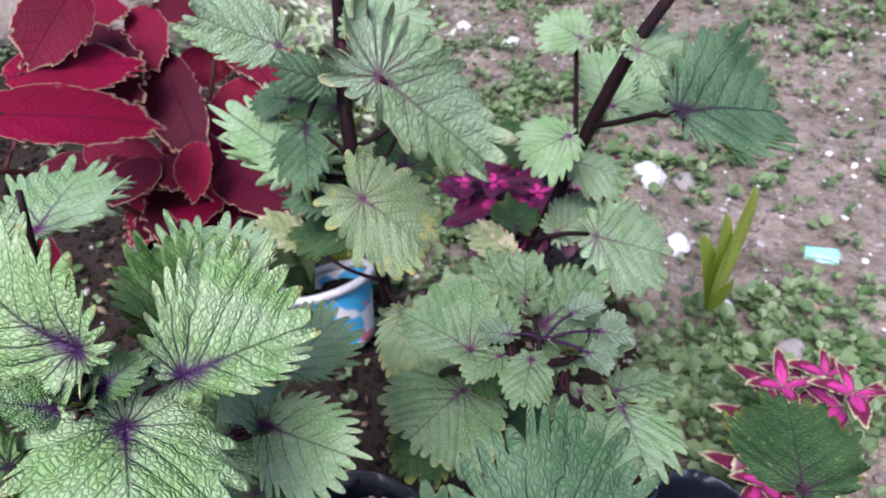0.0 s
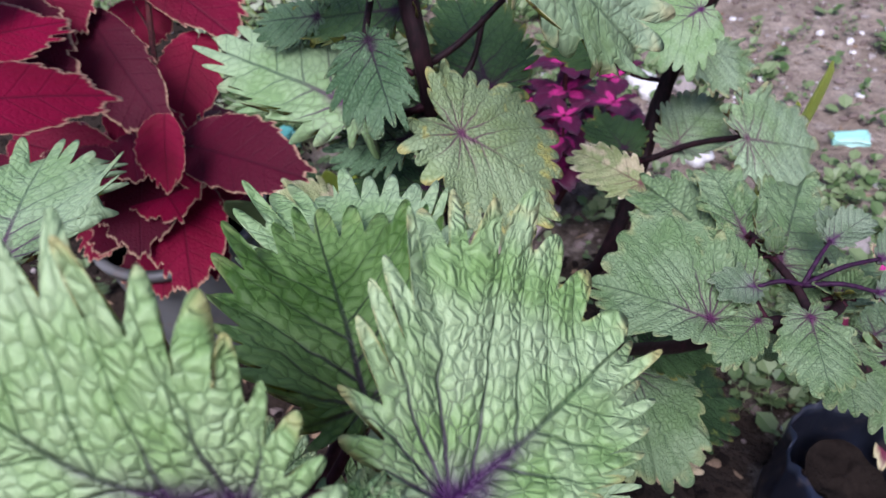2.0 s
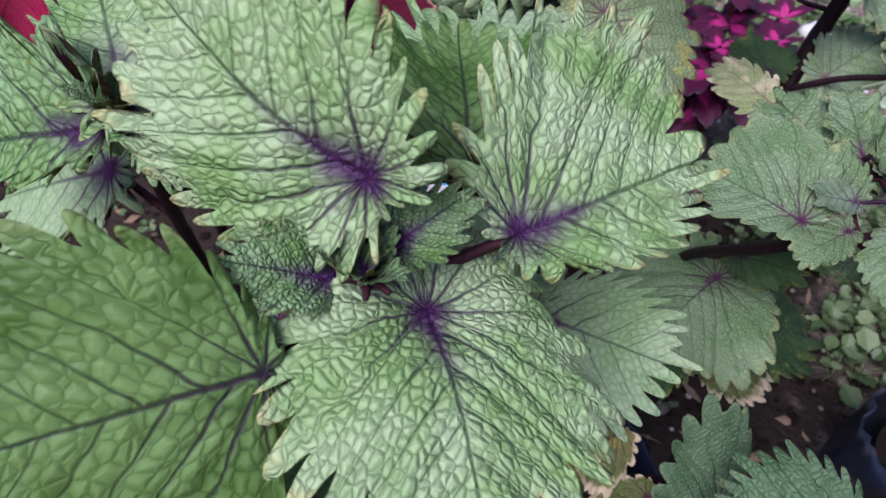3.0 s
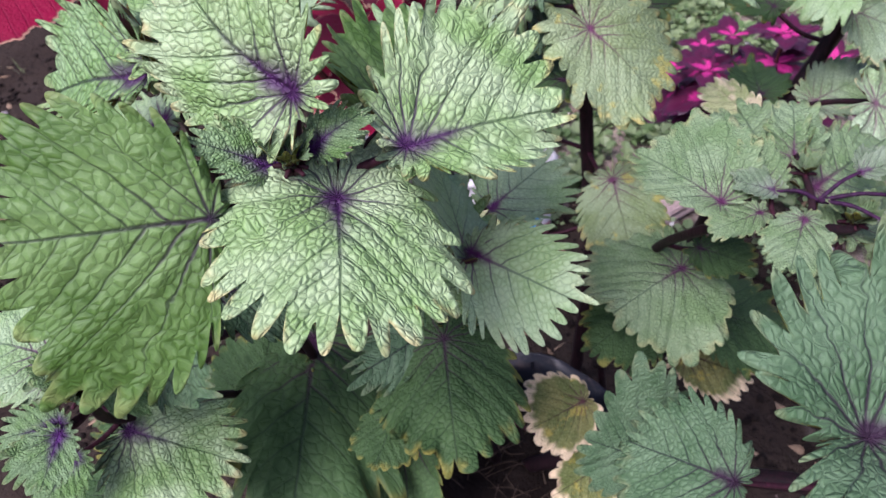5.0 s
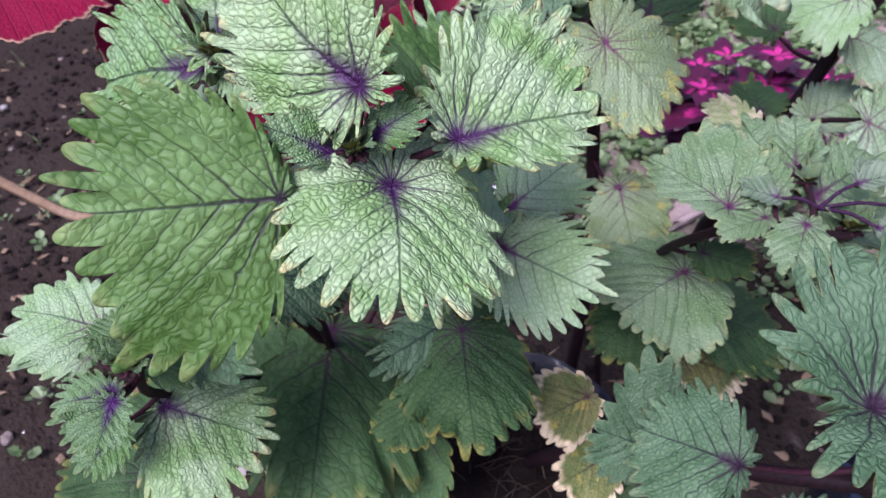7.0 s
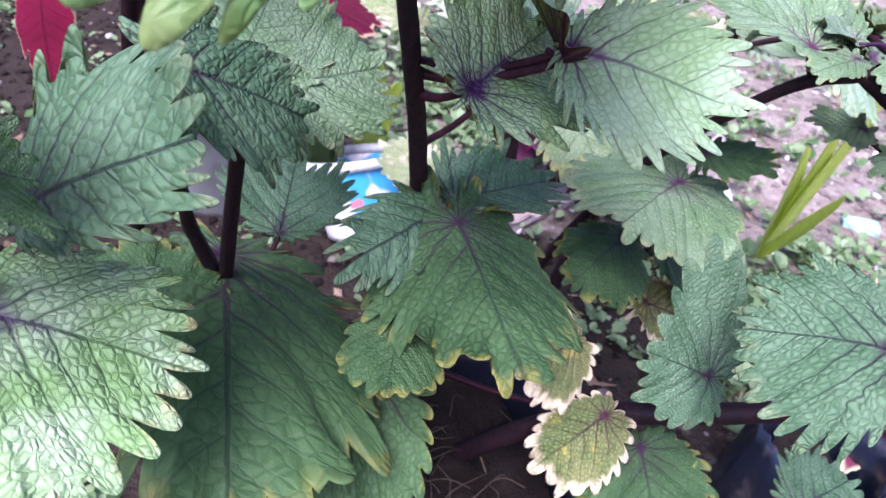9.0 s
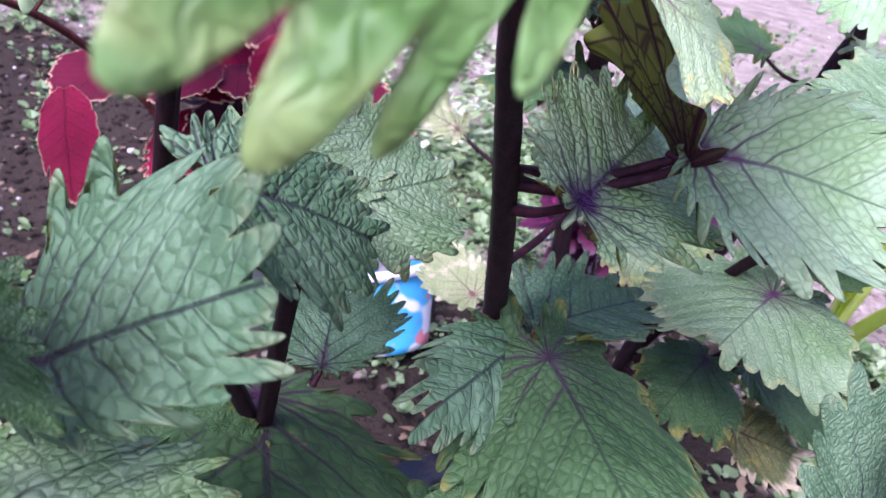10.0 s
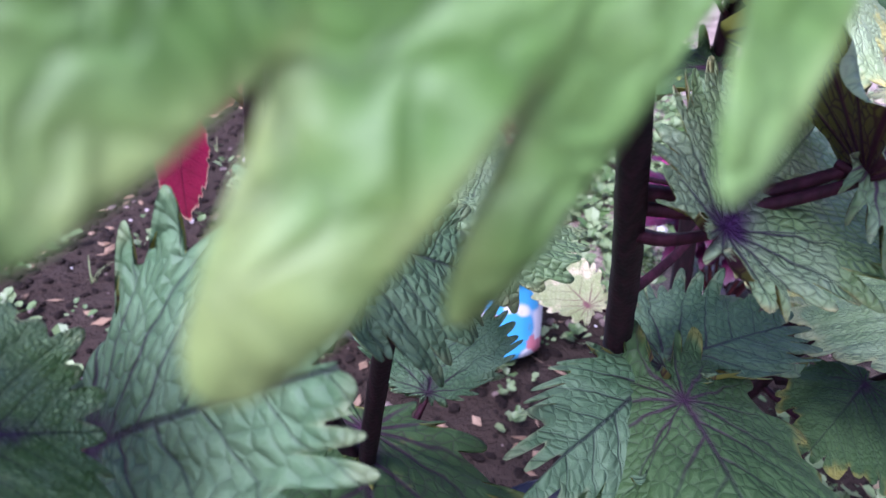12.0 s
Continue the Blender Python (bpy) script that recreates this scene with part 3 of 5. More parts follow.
leaf(P1, (-0.148, 0.244, 0.758), (-0.121, 0.173, 0.741), (0.35, -0.09, 0.93), 0.056, "pale", dish=0.1, cup=-0.25, back=0.5)
leaf(P1, (-0.190, 0.210, 0.768), (-0.270, 0.159, 0.782), (0.50, -0.70, 0.50), 0.067, "deep", dish=0.0, cup=-0.08, back=0.08, depth=0.36, teeth=28, skew=0.18)
leaf(P1, (-0.141, 0.308, 0.763), (-0.156, 0.392, 0.775), (0.14, -0.12, 0.98), 0.040, "deep", dish=0.05, cup=0.7)
leaf(P1, (-0.134, 0.341, 0.759), (-0.164, 0.429, 0.771), (0.04, -0.11, 0.99), 0.041, "grey", cup=0.2, skew=-0.13)
leaf(P1, (-0.160, 0.253, 0.777), (-0.134, 0.266, 0.793), (-0.03, -0.77, 0.64), 0.012, "shoot", dish=0.1, cup=0.2, skew=-0.06)
leaf(P1, (-0.175, 0.243, 0.771), (-0.207, 0.231, 0.792), (0.60, -0.38, 0.70), 0.013, "shoot", dish=0.1, cup=0.5)
leaf(P1, (-0.010, 0.351, 0.383), (-0.055, 0.334, 0.330), (-0.51, -0.59, 0.63), 0.031, "yellow", cup=-0.1, skew=0.17)
leaf(P1, (-0.116, 0.329, 0.640), (-0.148, 0.382, 0.690), (0.80, 0.20, 0.50), 0.034, "grey", cup=0.1, back=0.05, teeth=14, depth=0.08, skew=0.14)
leaf(P1, (-0.114, 0.331, 0.645), (-0.035, 0.304, 0.641), (-0.18, -0.64, 0.75), 0.038, "grey", dish=0.06, cup=0.3, back=0.10, skew=-0.11)
leaf(P1, (-0.155, 0.316, 0.625), (-0.113, 0.384, 0.638), (0.38, -0.39, 0.84), 0.044, "pale", dish=0.08, cup=0.1, back=0.3, skew=-0.08)
leaf(P1, (-0.144, 0.341, 0.535), (-0.109, 0.249, 0.526), (0.03, -0.08, 1.00), 0.055, "mature_shaded", cup=-0.5, back=0.42)
leaf(P1, (-0.147, 0.370, 0.530), (-0.074, 0.422, 0.533), (-0.02, -0.04, 1.00), 0.037, "teal", cup=0.1, skew=0.28)
leaf(P1, (-0.148, 0.364, 0.531), (-0.200, 0.289, 0.538), (0.33, -0.14, 0.93), 0.026, "teal", cup=-0.2, back=0.15)
leaf(P1, (-0.168, 0.288, 0.508), (-0.171, 0.242, 0.502), (0.00, -0.12, 0.99), 0.026, "mature_shaded", cup=-0.2)
leaf(P1, (-0.037, 0.388, 0.417), (-0.078, 0.350, 0.412), (0.35, -0.50, 0.79), 0.036, "yellow", cup=-0.2)
leaf(P1, (-0.122, 0.416, 0.608), (-0.079, 0.475, 0.627), (0.02, -0.32, 0.95), 0.041, "grey", cup=0.05, back=0.1)
bud(P1, (-0.165, 0.242, 0.775), 0.022, 6, "shoot")

P3 = thing("coleus_plant", "low green coleus shoot with a small purple heart", "coleus plant", "green coleus")
stem(P3, [(-0.28, 0.40, 0.02), (-0.285, 0.385, 0.25), (-0.279, 0.358, 0.443)], 0.008, 0.006)
stem(P3, [(-0.279, 0.358, 0.443), (-0.265, 0.329, 0.528), (-0.252, 0.302, 0.601)], 0.0045, 0.0035, "branch")
stem(P3, [(-0.279, 0.358, 0.443), (-0.291, 0.339, 0.505), (-0.289, 0.308, 0.555), (-0.319, 0.241, 0.579)], 0.0045, 0.0035, "branch")
stem(P3, [(-0.285, 0.385, 0.30), (-0.325, 0.30, 0.46), (-0.318, 0.20, 0.58), (-0.294, 0.178, 0.648)], 0.004, 0.0028, "branch")
leaf(P3, (-0.253, 0.360, 0.587), (-0.193, 0.411, 0.591), (0.31, -0.44, 0.84), 0.046, "light", cup=-0.1, back=0.2, skew=0.18)
leaf(P3, (-0.269, 0.349, 0.593), (-0.263, 0.418, 0.622), (0.33, -0.38, 0.86), 0.036, "light", cup=-0.1, back=0.1, skew=-0.11)
leaf(P3, (-0.173, 0.309, 0.430), (-0.231, 0.240, 0.347), (-0.33, -0.60, 0.73), 0.069, "mature_shaded", cup=-0.1, back=0.2, skew=-0.17)
leaf(P3, (-0.306, 0.295, 0.451), (-0.316, 0.355, 0.483), (0.13, -0.45, 0.88), 0.047, "mature_shaded", cup=-0.1, skew=0.13)
leaf(P3, (-0.310, 0.195, 0.627), (-0.295, 0.218, 0.610), (0.65, 0.12, 0.75), 0.026, "shoot", dish=0.1, cup=0.2)
leaf(P3, (-0.300, 0.181, 0.662), (-0.316, 0.198, 0.671), (0.15, -0.33, 0.93), 0.017, "shoot", cup=0.3)
leaf(P3, (-0.326, 0.193, 0.655), (-0.388, 0.190, 0.658), (0.06, -0.23, 0.97), 0.033, "grey", dish=0.1, cup=0.1, skew=0.13)
leaf(P3, (-0.298, 0.159, 0.645), (-0.330, 0.143, 0.646), (0.18, -0.28, 0.94), 0.016, "shoot", cup=0.2, skew=0.11)
leaf(P3, (-0.294, 0.154, 0.646), (-0.287, 0.124, 0.640), (0.20, -0.14, 0.97), 0.018, "shoot", cup=0.1, skew=-0.20)
leaf(P3, (-0.281, 0.369, 0.464), (-0.226, 0.191, 0.461), (0.20, 0.04, 0.98), 0.074, "mature_shaded", cup=-0.15, back=0.15, skew=0.16)
leaf(P3, (-0.258, 0.424, 0.444), (-0.259, 0.486, 0.474), (0.03, -0.43, 0.90), 0.047, "teal", cup=0.35, back=0.1)
leaf(P3, (-0.273, 0.274, 0.633), (-0.219, 0.324, 0.597), (0.58, -0.25, 0.77), 0.034, "teal", cup=-0.2, depth=0.3)
leaf(P3, (-0.319, 0.199, 0.567), (-0.246, 0.206, 0.544), (0.30, -0.34, 0.89), 0.051, "pale", dish=0.06, cup=-0.05, back=0.15, skew=-0.30)
leaf(P3, (-0.315, 0.233, 0.586), (-0.237, 0.216, 0.643), (-0.56, -0.59, 0.58), 0.037, "teal", dish=0.04, cup=0.05, back=0.1, depth=0.36, teeth=24, skew=0.31)
leaf(P3, (-0.325, 0.166, 0.589), (-0.330, 0.133, 0.580), (0.31, -0.31, 0.90), 0.019, "shoot", cup=0.1)
leaf(P3, (-0.372, 0.205, 0.598), (-0.411, 0.219, 0.621), (0.28, -0.56, 0.78), 0.029, "grey", cup=0.1, skew=0.10)
leaf(P3, (-0.373, 0.194, 0.458), (-0.394, 0.141, 0.455), (0.16, -0.13, 0.98), 0.056, "mature_shaded", cup=-0.1, back=0.2, skew=-0.07)
leaf(P3, (-0.361, 0.236, 0.453), (-0.437, 0.256, 0.465), (0.06, -0.30, 0.95), 0.039, "mature_shaded", cup=-0.1, back=0.2, skew=-0.09)
bud(P3, (-0.292, 0.175, 0.652), 0.03, 7)
bud(P3, (-0.300, 0.178, 0.652), 0.024, 6, "shoot")

P4 = thing("coleus_plant", "green coleus shoot with dark heart beside the red one", "coleus plant", "green coleus")
stem(P4, [(-0.36, 0.45, 0.0), (-0.374, 0.451, 0.370), (-0.328, 0.379, 0.621), (-0.289, 0.325, 0.763)], 0.0055, 0.0035)
stem(P4, [(-0.376, 0.456, 0.370), (-0.360, 0.465, 0.573), (-0.336, 0.476, 0.750)], 0.005, 0.003, "branch")
leaf(P4, (-0.297, 0.320, 0.764), (-0.407, 0.344, 0.723), (-0.38, -0.68, 0.62), 0.034, "green", dish=0.1, cup=0.35, skew=-0.38)
leaf(P4, (-0.354, 0.376, 0.687), (-0.476, 0.388, 0.645), (-0.33, -0.49, 0.81), 0.028, "grey", cup=-0.1, skew=0.10)
leaf(P4, (-0.289, 0.330, 0.771), (-0.338, 0.419, 0.803), (0.10, -0.29, 0.95), 0.034, "pale", cup=0.1, skew=-0.09)
leaf(P4, (-0.282, 0.324, 0.763), (-0.249, 0.308, 0.750), (0.13, -0.45, 0.88), 0.014, "grey", cup=0.1, skew=-0.10)
leaf(P4, (-0.350, 0.489, 0.698), (-0.348, 0.607, 0.709), (0.06, -0.10, 0.99), 0.054, "grey", cup=0.1, back=0.1)
bud(P4, (-0.289, 0.325, 0.768), 0.025, 6)

J = thing("coleus_plant", "grey-green coleus branch leaning low over its bag", "coleus plant", "green coleus")
stem(J, [(-0.103, 0.424, 0.202), (-0.025, 0.378, 0.342), (0.077, 0.354, 0.400), (0.176, 0.330, 0.459), (0.273, 0.305, 0.518), (0.332, 0.286, 0.587)], 0.009, 0.006)
stem(J, [(0.176, 0.330, 0.459), (0.141, 0.275, 0.568), (0.099, 0.225, 0.673)], 0.005, 0.0035, "branch")
leaf(J, (0.073, 0.194, 0.721), (0.145, 0.222, 0.722), (-0.14, -0.25, 0.95), 0.060, "teal", dish=0.16, cup=0.35, back=0.55, depth=0.5, teeth=36, skew=0.12)
leaf(J, (0.060, 0.257, 0.562), (-0.006, 0.283, 0.541), (-0.41, -0.35, 0.84), 0.046, "teal", dish=0.05, cup=-0.15, back=0.15, skew=0.08)
leaf(J, (0.017, 0.311, 0.475), (-0.032, 0.306, 0.494), (0.30, -0.73, 0.61), 0.054, "teal", dish=0.08, cup=0.1, back=0.3, skew=-0.36)
leaf(J, (0.147, 0.326, 0.339), (0.221, 0.370, 0.335), (0.20, -0.25, 0.95), 0.037, "teal", cup=-0.1)
leaf(J, (0.024, 0.347, 0.359), (0.041, 0.283, 0.322), (-0.12, -0.52, 0.84), 0.047, "mature_shaded", cup=-0.1)
leaf(J, (0.251, 0.278, 0.664), (0.268, 0.358, 0.667), (-0.08, -0.01, 1.00), 0.043, "mature_shaded", cup=-0.1, back=0.1)

N = thing("coleus_plant", "pale coleus with violet shoots and small leaves", "coleus plant", "green coleus")
stem(N, [(0.0, 0.58, 0.0), (-0.032, 0.592, 0.258), (-0.000, 0.527, 0.466), (0.032, 0.427, 0.603), (0.072, 0.412, 0.631), (0.093, 0.406, 0.636), (0.127, 0.429, 0.621), (0.153, 0.502, 0.602)], 0.005, 0.003)
stem(N, [(0.093, 0.406, 0.636), (0.094, 0.431, 0.640), (0.088, 0.472, 0.643)], 0.003, 0.002, "branch")
stem(N, [(0.072, 0.412, 0.631), (0.105, 0.402, 0.612), (0.134, 0.400, 0.588)], 0.004, 0.003, "branch")
stem(N, [(-0.015, 0.554, 0.386), (0.027, 0.515, 0.424), (0.041, 0.494, 0.493)], 0.0045, 0.003, "branch")
leaf(N, (0.037, 0.414, 0.641), (-0.022, 0.444, 0.655), (0.10, -0.25, 0.96), 0.042, "light", dish=0.05, cup=0.1, skew=-0.45)
leaf(N, (0.062, 0.408, 0.641), (0.030, 0.389, 0.638), (0.02, -0.18, 0.98), 0.015, "light", cup=-0.1, skew=-0.16)
leaf(N, (0.086, 0.401, 0.646), (0.077, 0.357, 0.638), (0.02, -0.19, 0.98), 0.020, "light", cup=-0.1)
leaf(N, (0.122, 0.435, 0.613), (0.188, 0.483, 0.600), (0.25, -0.08, 0.96), 0.026, "light", cup=0.1, skew=0.19)
leaf(N, (0.101, 0.456, 0.629), (0.165, 0.540, 0.625), (0.40, -0.26, 0.88), 0.028, "light", cup=0.15)
leaf(N, (0.076, 0.465, 0.634), (0.046, 0.562, 0.635), (-0.30, -0.11, 0.95), 0.030, "light", cup=0.1, skew=-0.12)
leaf(N, (0.086, 0.474, 0.640), (0.088, 0.542, 0.654), (0.11, -0.20, 0.97), 0.017, "light", cup=0.2, skew=-0.07)
leaf(N, (0.069, 0.432, 0.643), (0.053, 0.467, 0.665), (-0.01, -0.52, 0.85), 0.015, "light", cup=0.2)
leaf(N, (0.166, 0.434, 0.568), (0.236, 0.466, 0.561), (0.08, 0.06, 0.99), 0.022, "light", cup=0.1, skew=-0.11)
leaf(N, (0.172, 0.417, 0.570), (0.182, 0.341, 0.582), (0.00, 0.15, 0.99), 0.044, "grey", cup=-0.1, skew=-0.07)
leaf(N, (0.134, 0.419, 0.586), (0.123, 0.377, 0.576), (0.04, -0.23, 0.97), 0.025, "light", cup=-0.1)
leaf(N, (0.109, 0.437, 0.590), (0.071, 0.429, 0.594), (0.14, -0.21, 0.97), 0.019, "light", cup=-0.1)
leaf(N, (0.119, 0.425, 0.619), (0.091, 0.435, 0.624), (0.04, -0.37, 0.93), 0.014, "light", cup=0.3, skew=0.12)
leaf(N, (0.040, 0.484, 0.532), (0.081, 0.458, 0.546), (-0.42, -0.19, 0.89), 0.021, "mature_shaded", cup=-0.1)
leaf(N, (0.030, 0.483, 0.505), (-0.024, 0.426, 0.493), (-0.06, -0.15, 0.99), 0.069, "light", dish=0.06, cup=-0.25, back=0.35)
leaf(N, (0.010, 0.496, 0.437), (-0.037, 0.435, 0.435), (0.19, -0.18, 0.96), 0.038, "mature_shaded", cup=-0.1, skew=0.11)
leaf(N, (0.060, 0.521, 0.417), (0.159, 0.535, 0.383), (0.34, -0.13, 0.93), 0.058, "mature_shaded", cup=-0.2, skew=0.09)
leaf(N, (0.053, 0.494, 0.375), (0.126, 0.497, 0.353), (0.27, -0.45, 0.85), 0.034, "yellow", cup=-0.1)
shoot = random.Random(17)
for a, reach, rise in ((0.1, 0.046, 0.008), (0.8, 0.034, 0.012), (-0.5, 0.040, 0.002), (3.0, 0.026, 0.002)):
    foot = Vector((0.098, 0.428, 0.640))
    top = foot + Vector((math.cos(a) * reach, math.sin(a) * reach * 0.8, rise))
    stem(N, [tuple(foot), tuple(foot.lerp(top, 0.5) + Vector((0, 0, 0.004))), tuple(top)], 0.0016, 0.0011, "branch", "violetstem")
    for k in (-0.5, 0.35):
        d = Vector((math.cos(a + k), math.sin(a + k), 0.25 + shoot.uniform(-0.2, 0.2))).normalized() * shoot.uniform(0.024, 0.034)
        leaf(N, tuple(top), tuple(top + d), (0.1 * math.cos(a), 0.1 * math.sin(a) - 0.3, 0.9), d.length * 0.36, "violet", cup=0.7, back=0.06, at=tuple(top), teeth=15)
bud(N, (0.123, 0.428, 0.625), 0.03, 6, "light")
bud(N, (0.091, 0.453, 0.643), 0.02, 5, "light")

S1 = thing("coleus_plant", "tall coleus with a dark upright stem and faded leaves", "coleus plant", "green coleus")
stem(S1, [(-0.07, 0.70, -0.01), (-0.061, 0.682, 0.270), (-0.078, 0.679, 0.503), (-0.090, 0.645, 0.678), (-0.097, 0.662, 0.755), (-0.095, 0.672, 0.825), (-0.093, 0.671, 0.873)], 0.0095, 0.006)
stem(S1, [(-0.099, 0.652, 0.687), (-0.063, 0.652, 0.706), (-0.027, 0.659, 0.732)], 0.003, 0.0022, "branch")
stem(S1, [(-0.085, 0.648, 0.650), (-0.054, 0.660, 0.683), (-0.039, 0.682, 0.710)], 0.003, 0.002, "branch")
stem(S1, [(-0.097, 0.662, 0.755), (-0.116, 0.659, 0.759), (-0.131, 0.619, 0.734)], 0.003, 0.002, "branch")
leaf(S1, (-0.074, 0.589, 0.670), (-0.003, 0.570, 0.612), (0.47, -0.49, 0.73), 0.057, "olive", dish=0.05, cup=-0.15, back=0.5, skew=0.06)
leaf(S1, (-0.042, 0.552, 0.818), (0.070, 0.588, 0.701), (0.63, -0.66, 0.40), 0.048, "faded", cup=-0.15, back=0.5, skew=0.31)
leaf(S1, (-0.153, 0.656, 0.801), (-0.227, 0.628, 0.844), (0.54, -0.64, 0.54), 0.036, "faded", cup=-0.1, skew=-0.19)
leaf(S1, (-0.107, 0.641, 0.772), (-0.154, 0.615, 0.801), (0.63, -0.53, 0.57), 0.023, "teal", cup=-0.1)
leaf(S1, (-0.128, 0.613, 0.737), (-0.119, 0.558, 0.701), (-0.04, -0.55, 0.84), 0.028, "teal", cup=-0.15, skew=-0.25)
leaf(S1, (-0.141, 0.640, 0.670), (-0.270, 0.749, 0.697), (-0.15, -0.41, 0.90), 0.028, "grey", cup=-0.1, skew=-0.22)
leaf(S1, (-0.093, 0.638, 0.590), (-0.181, 0.659, 0.576), (-0.21, -0.27, 0.94), 0.036, "mature_shaded", cup=-0.1)
leaf(S1, (-0.039, 0.674, 0.653), (-0.045, 0.811, 0.692), (-0.00, -0.27, 0.96), 0.041, "mature_shaded", cup=0, skew=-0.11)
leaf(S1, (-0.095, 0.653, 0.655), (-0.183, 0.689, 0.630), (-0.43, -0.49, 0.76), 0.033, "mature_shaded", cup=-0.1)
leaf(S1, (-0.100, 0.663, 0.733), (-0.191, 0.729, 0.711), (-0.44, -0.33, 0.83), 0.025, "mature_shaded", cup=-0.1, skew=-0.26)
leaf(S1, (-0.041, 0.597, 0.505), (-0.010, 0.518, 0.473), (-0.05, -0.40, 0.92), 0.042, "olive", cup=-0.1)
leaf(S1, (0.083, 0.630, 0.564), (0.033, 0.675, 0.585), (-0.06, -0.47, 0.88), 0.019, "cream", cup=0.2, skew=0.20)
leaf(S1, (-0.066, 0.610, 0.831), (-0.009, 0.648, 0.850), (0.08, -0.53, 0.84), 0.040, "faded", cup=-0.1)
leaf(S1, (-0.186, 0.739, 0.498), (-0.253, 0.742, 0.528), (0.36, -0.45, 0.82), 0.027, "cream", cup=0.2)
leaf(S1, (-0.150, 0.640, 0.372), (-0.200, 0.690, 0.390), (-0.21, -0.40, 0.89), 0.030, "cream", cup=0.1)
leaf(S1, (-0.166, 0.714, 0.715), (-0.223, 0.738, 0.709), (-0.28, -0.45, 0.85), 0.023, "teal", cup=-0.1, skew=0.16)
leaf(S1, (-0.110, 0.629, 0.646), (-0.178, 0.650, 0.635), (-0.25, -0.34, 0.91), 0.028, "teal", cup=-0.1)
leaf(S1, (-0.056, 0.628, 0.632), (-0.023, 0.699, 0.643), (0.19, -0.23, 0.96), 0.035, "grey", cup=-0.05, skew=-0.08)

S2 = thing("coleus_plant", "tall coleus with a dark leaning stem and wide leaves", "coleus plant", "green coleus")
stem(S2, [(0.05, 0.80, -0.01), (0.073, 0.772, 0.277), (0.081, 0.680, 0.442), (0.149, 0.750, 0.587), (0.169, 0.733, 0.674), (0.194, 0.714, 0.764), (0.221, 0.708, 0.824), (0.252, 0.706, 0.875)], 0.0095, 0.006)
stem(S2, [(0.170, 0.733, 0.674), (0.194, 0.673, 0.715), (0.213, 0.622, 0.751)], 0.0035, 0.003, "branch")
stem(S2, [(0.153, 0.729, 0.668), (0.150, 0.744, 0.718), (0.146, 0.757, 0.767)], 0.0035, 0.0025, "branch")
stem(S2, [(0.109, 0.692, 0.539), (0.145, 0.672, 0.566), (0.172, 0.643, 0.588)], 0.003, 0.0025, "branch")
leaf(S2, (0.229, 0.617, 0.755), (0.360, 0.675, 0.728), (0.37, -0.44, 0.82), 0.070, "teal", dish=0.05, cup=0.25, back=0.10, skew=0.15)
leaf(S2, (0.140, 0.691, 0.686), (0.085, 0.678, 0.666), (-0.22, -0.41, 0.88), 0.044, "grey", cup=-0.2, skew=-0.07)
leaf(S2, (0.176, 0.638, 0.589), (0.285, 0.669, 0.538), (0.48, -0.51, 0.71), 0.055, "faded", cup=-0.2)
leaf(S2, (0.202, 0.794, 0.670), (0.291, 0.832, 0.691), (-0.00, -0.47, 0.88), 0.061, "grey", cup=0, skew=0.25)
leaf(S2, (0.199, 0.794, 0.670), (0.185, 0.860, 0.718), (0.02, -0.59, 0.81), 0.036, "grey", cup=0, skew=-0.22)
leaf(S2, (0.198, 0.690, 0.785), (0.284, 0.688, 0.756), (0.27, -0.49, 0.83), 0.035, "faded", cup=-0.1, skew=0.34)
leaf(S2, (0.155, 0.726, 0.633), (0.232, 0.737, 0.602), (0.38, -0.55, 0.74), 0.031, "faded", cup=-0.1, skew=-0.24)
leaf(S2, (0.139, 0.691, 0.555), (0.201, 0.739, 0.571), (0.09, -0.41, 0.91), 0.034, "faded", cup=0.1)
leaf(S2, (0.150, 0.749, 0.773), (0.109, 0.777, 0.789), (-0.03, -0.54, 0.84), 0.032, "grey", cup=0, skew=0.12)
leaf(S2, (0.090, 0.694, 0.557), (0.080, 0.753, 0.563), (0.06, -0.11, 0.99), 0.030, "mature_shaded", cup=0, skew=-0.16)
leaf(S2, (0.094, 0.777, 0.610), (0.045, 0.811, 0.631), (0.12, -0.39, 0.91), 0.036, "mature_shaded", cup=-0.1, skew=-0.14)

R = thing("coleus_plant", "crimson coleus with broad velvety leaves and pale edges", "coleus plant", "red coleus")
stem(R, [(-0.503, 1.103, 0.184), (-0.516, 1.125, 0.383), (-0.523, 1.164, 0.611)], 0.008, 0.005, mat="redstem")
stem(R, [(-0.487, 1.127, 0.235), (-0.470, 1.179, 0.434), (-0.474, 1.336, 0.558)], 0.006, 0.004, "branch", "redstem")
stem(R, [(-0.522, 1.082, 0.184), (-0.616, 0.978, 0.410), (-0.684, 0.838, 0.531), (-0.700, 0.685, 0.536)], 0.006, 0.004, "branch", "redstem")
leaf(R, (-0.728, 0.551, 0.697), (-0.604, 0.579, 0.685), (0.17, -0.40, 0.90), 0.092, "red", cup=0.12, skew=0.06)
leaf(R, (-0.600, 0.648, 0.648), (-0.608, 0.560, 0.604), (0.24, -0.46, 0.86), 0.046, "red", cup=0)
leaf(R, (-0.596, 0.782, 0.455), (-0.567, 0.710, 0.379), (-0.06, -0.73, 0.68), 0.031, "red", cup=0, skew=0.06)
leaf(R, (-0.406, 0.974, 0.499), (-0.420, 0.918, 0.432), (-0.08, -0.76, 0.65), 0.034, "red", cup=0, skew=-0.21)
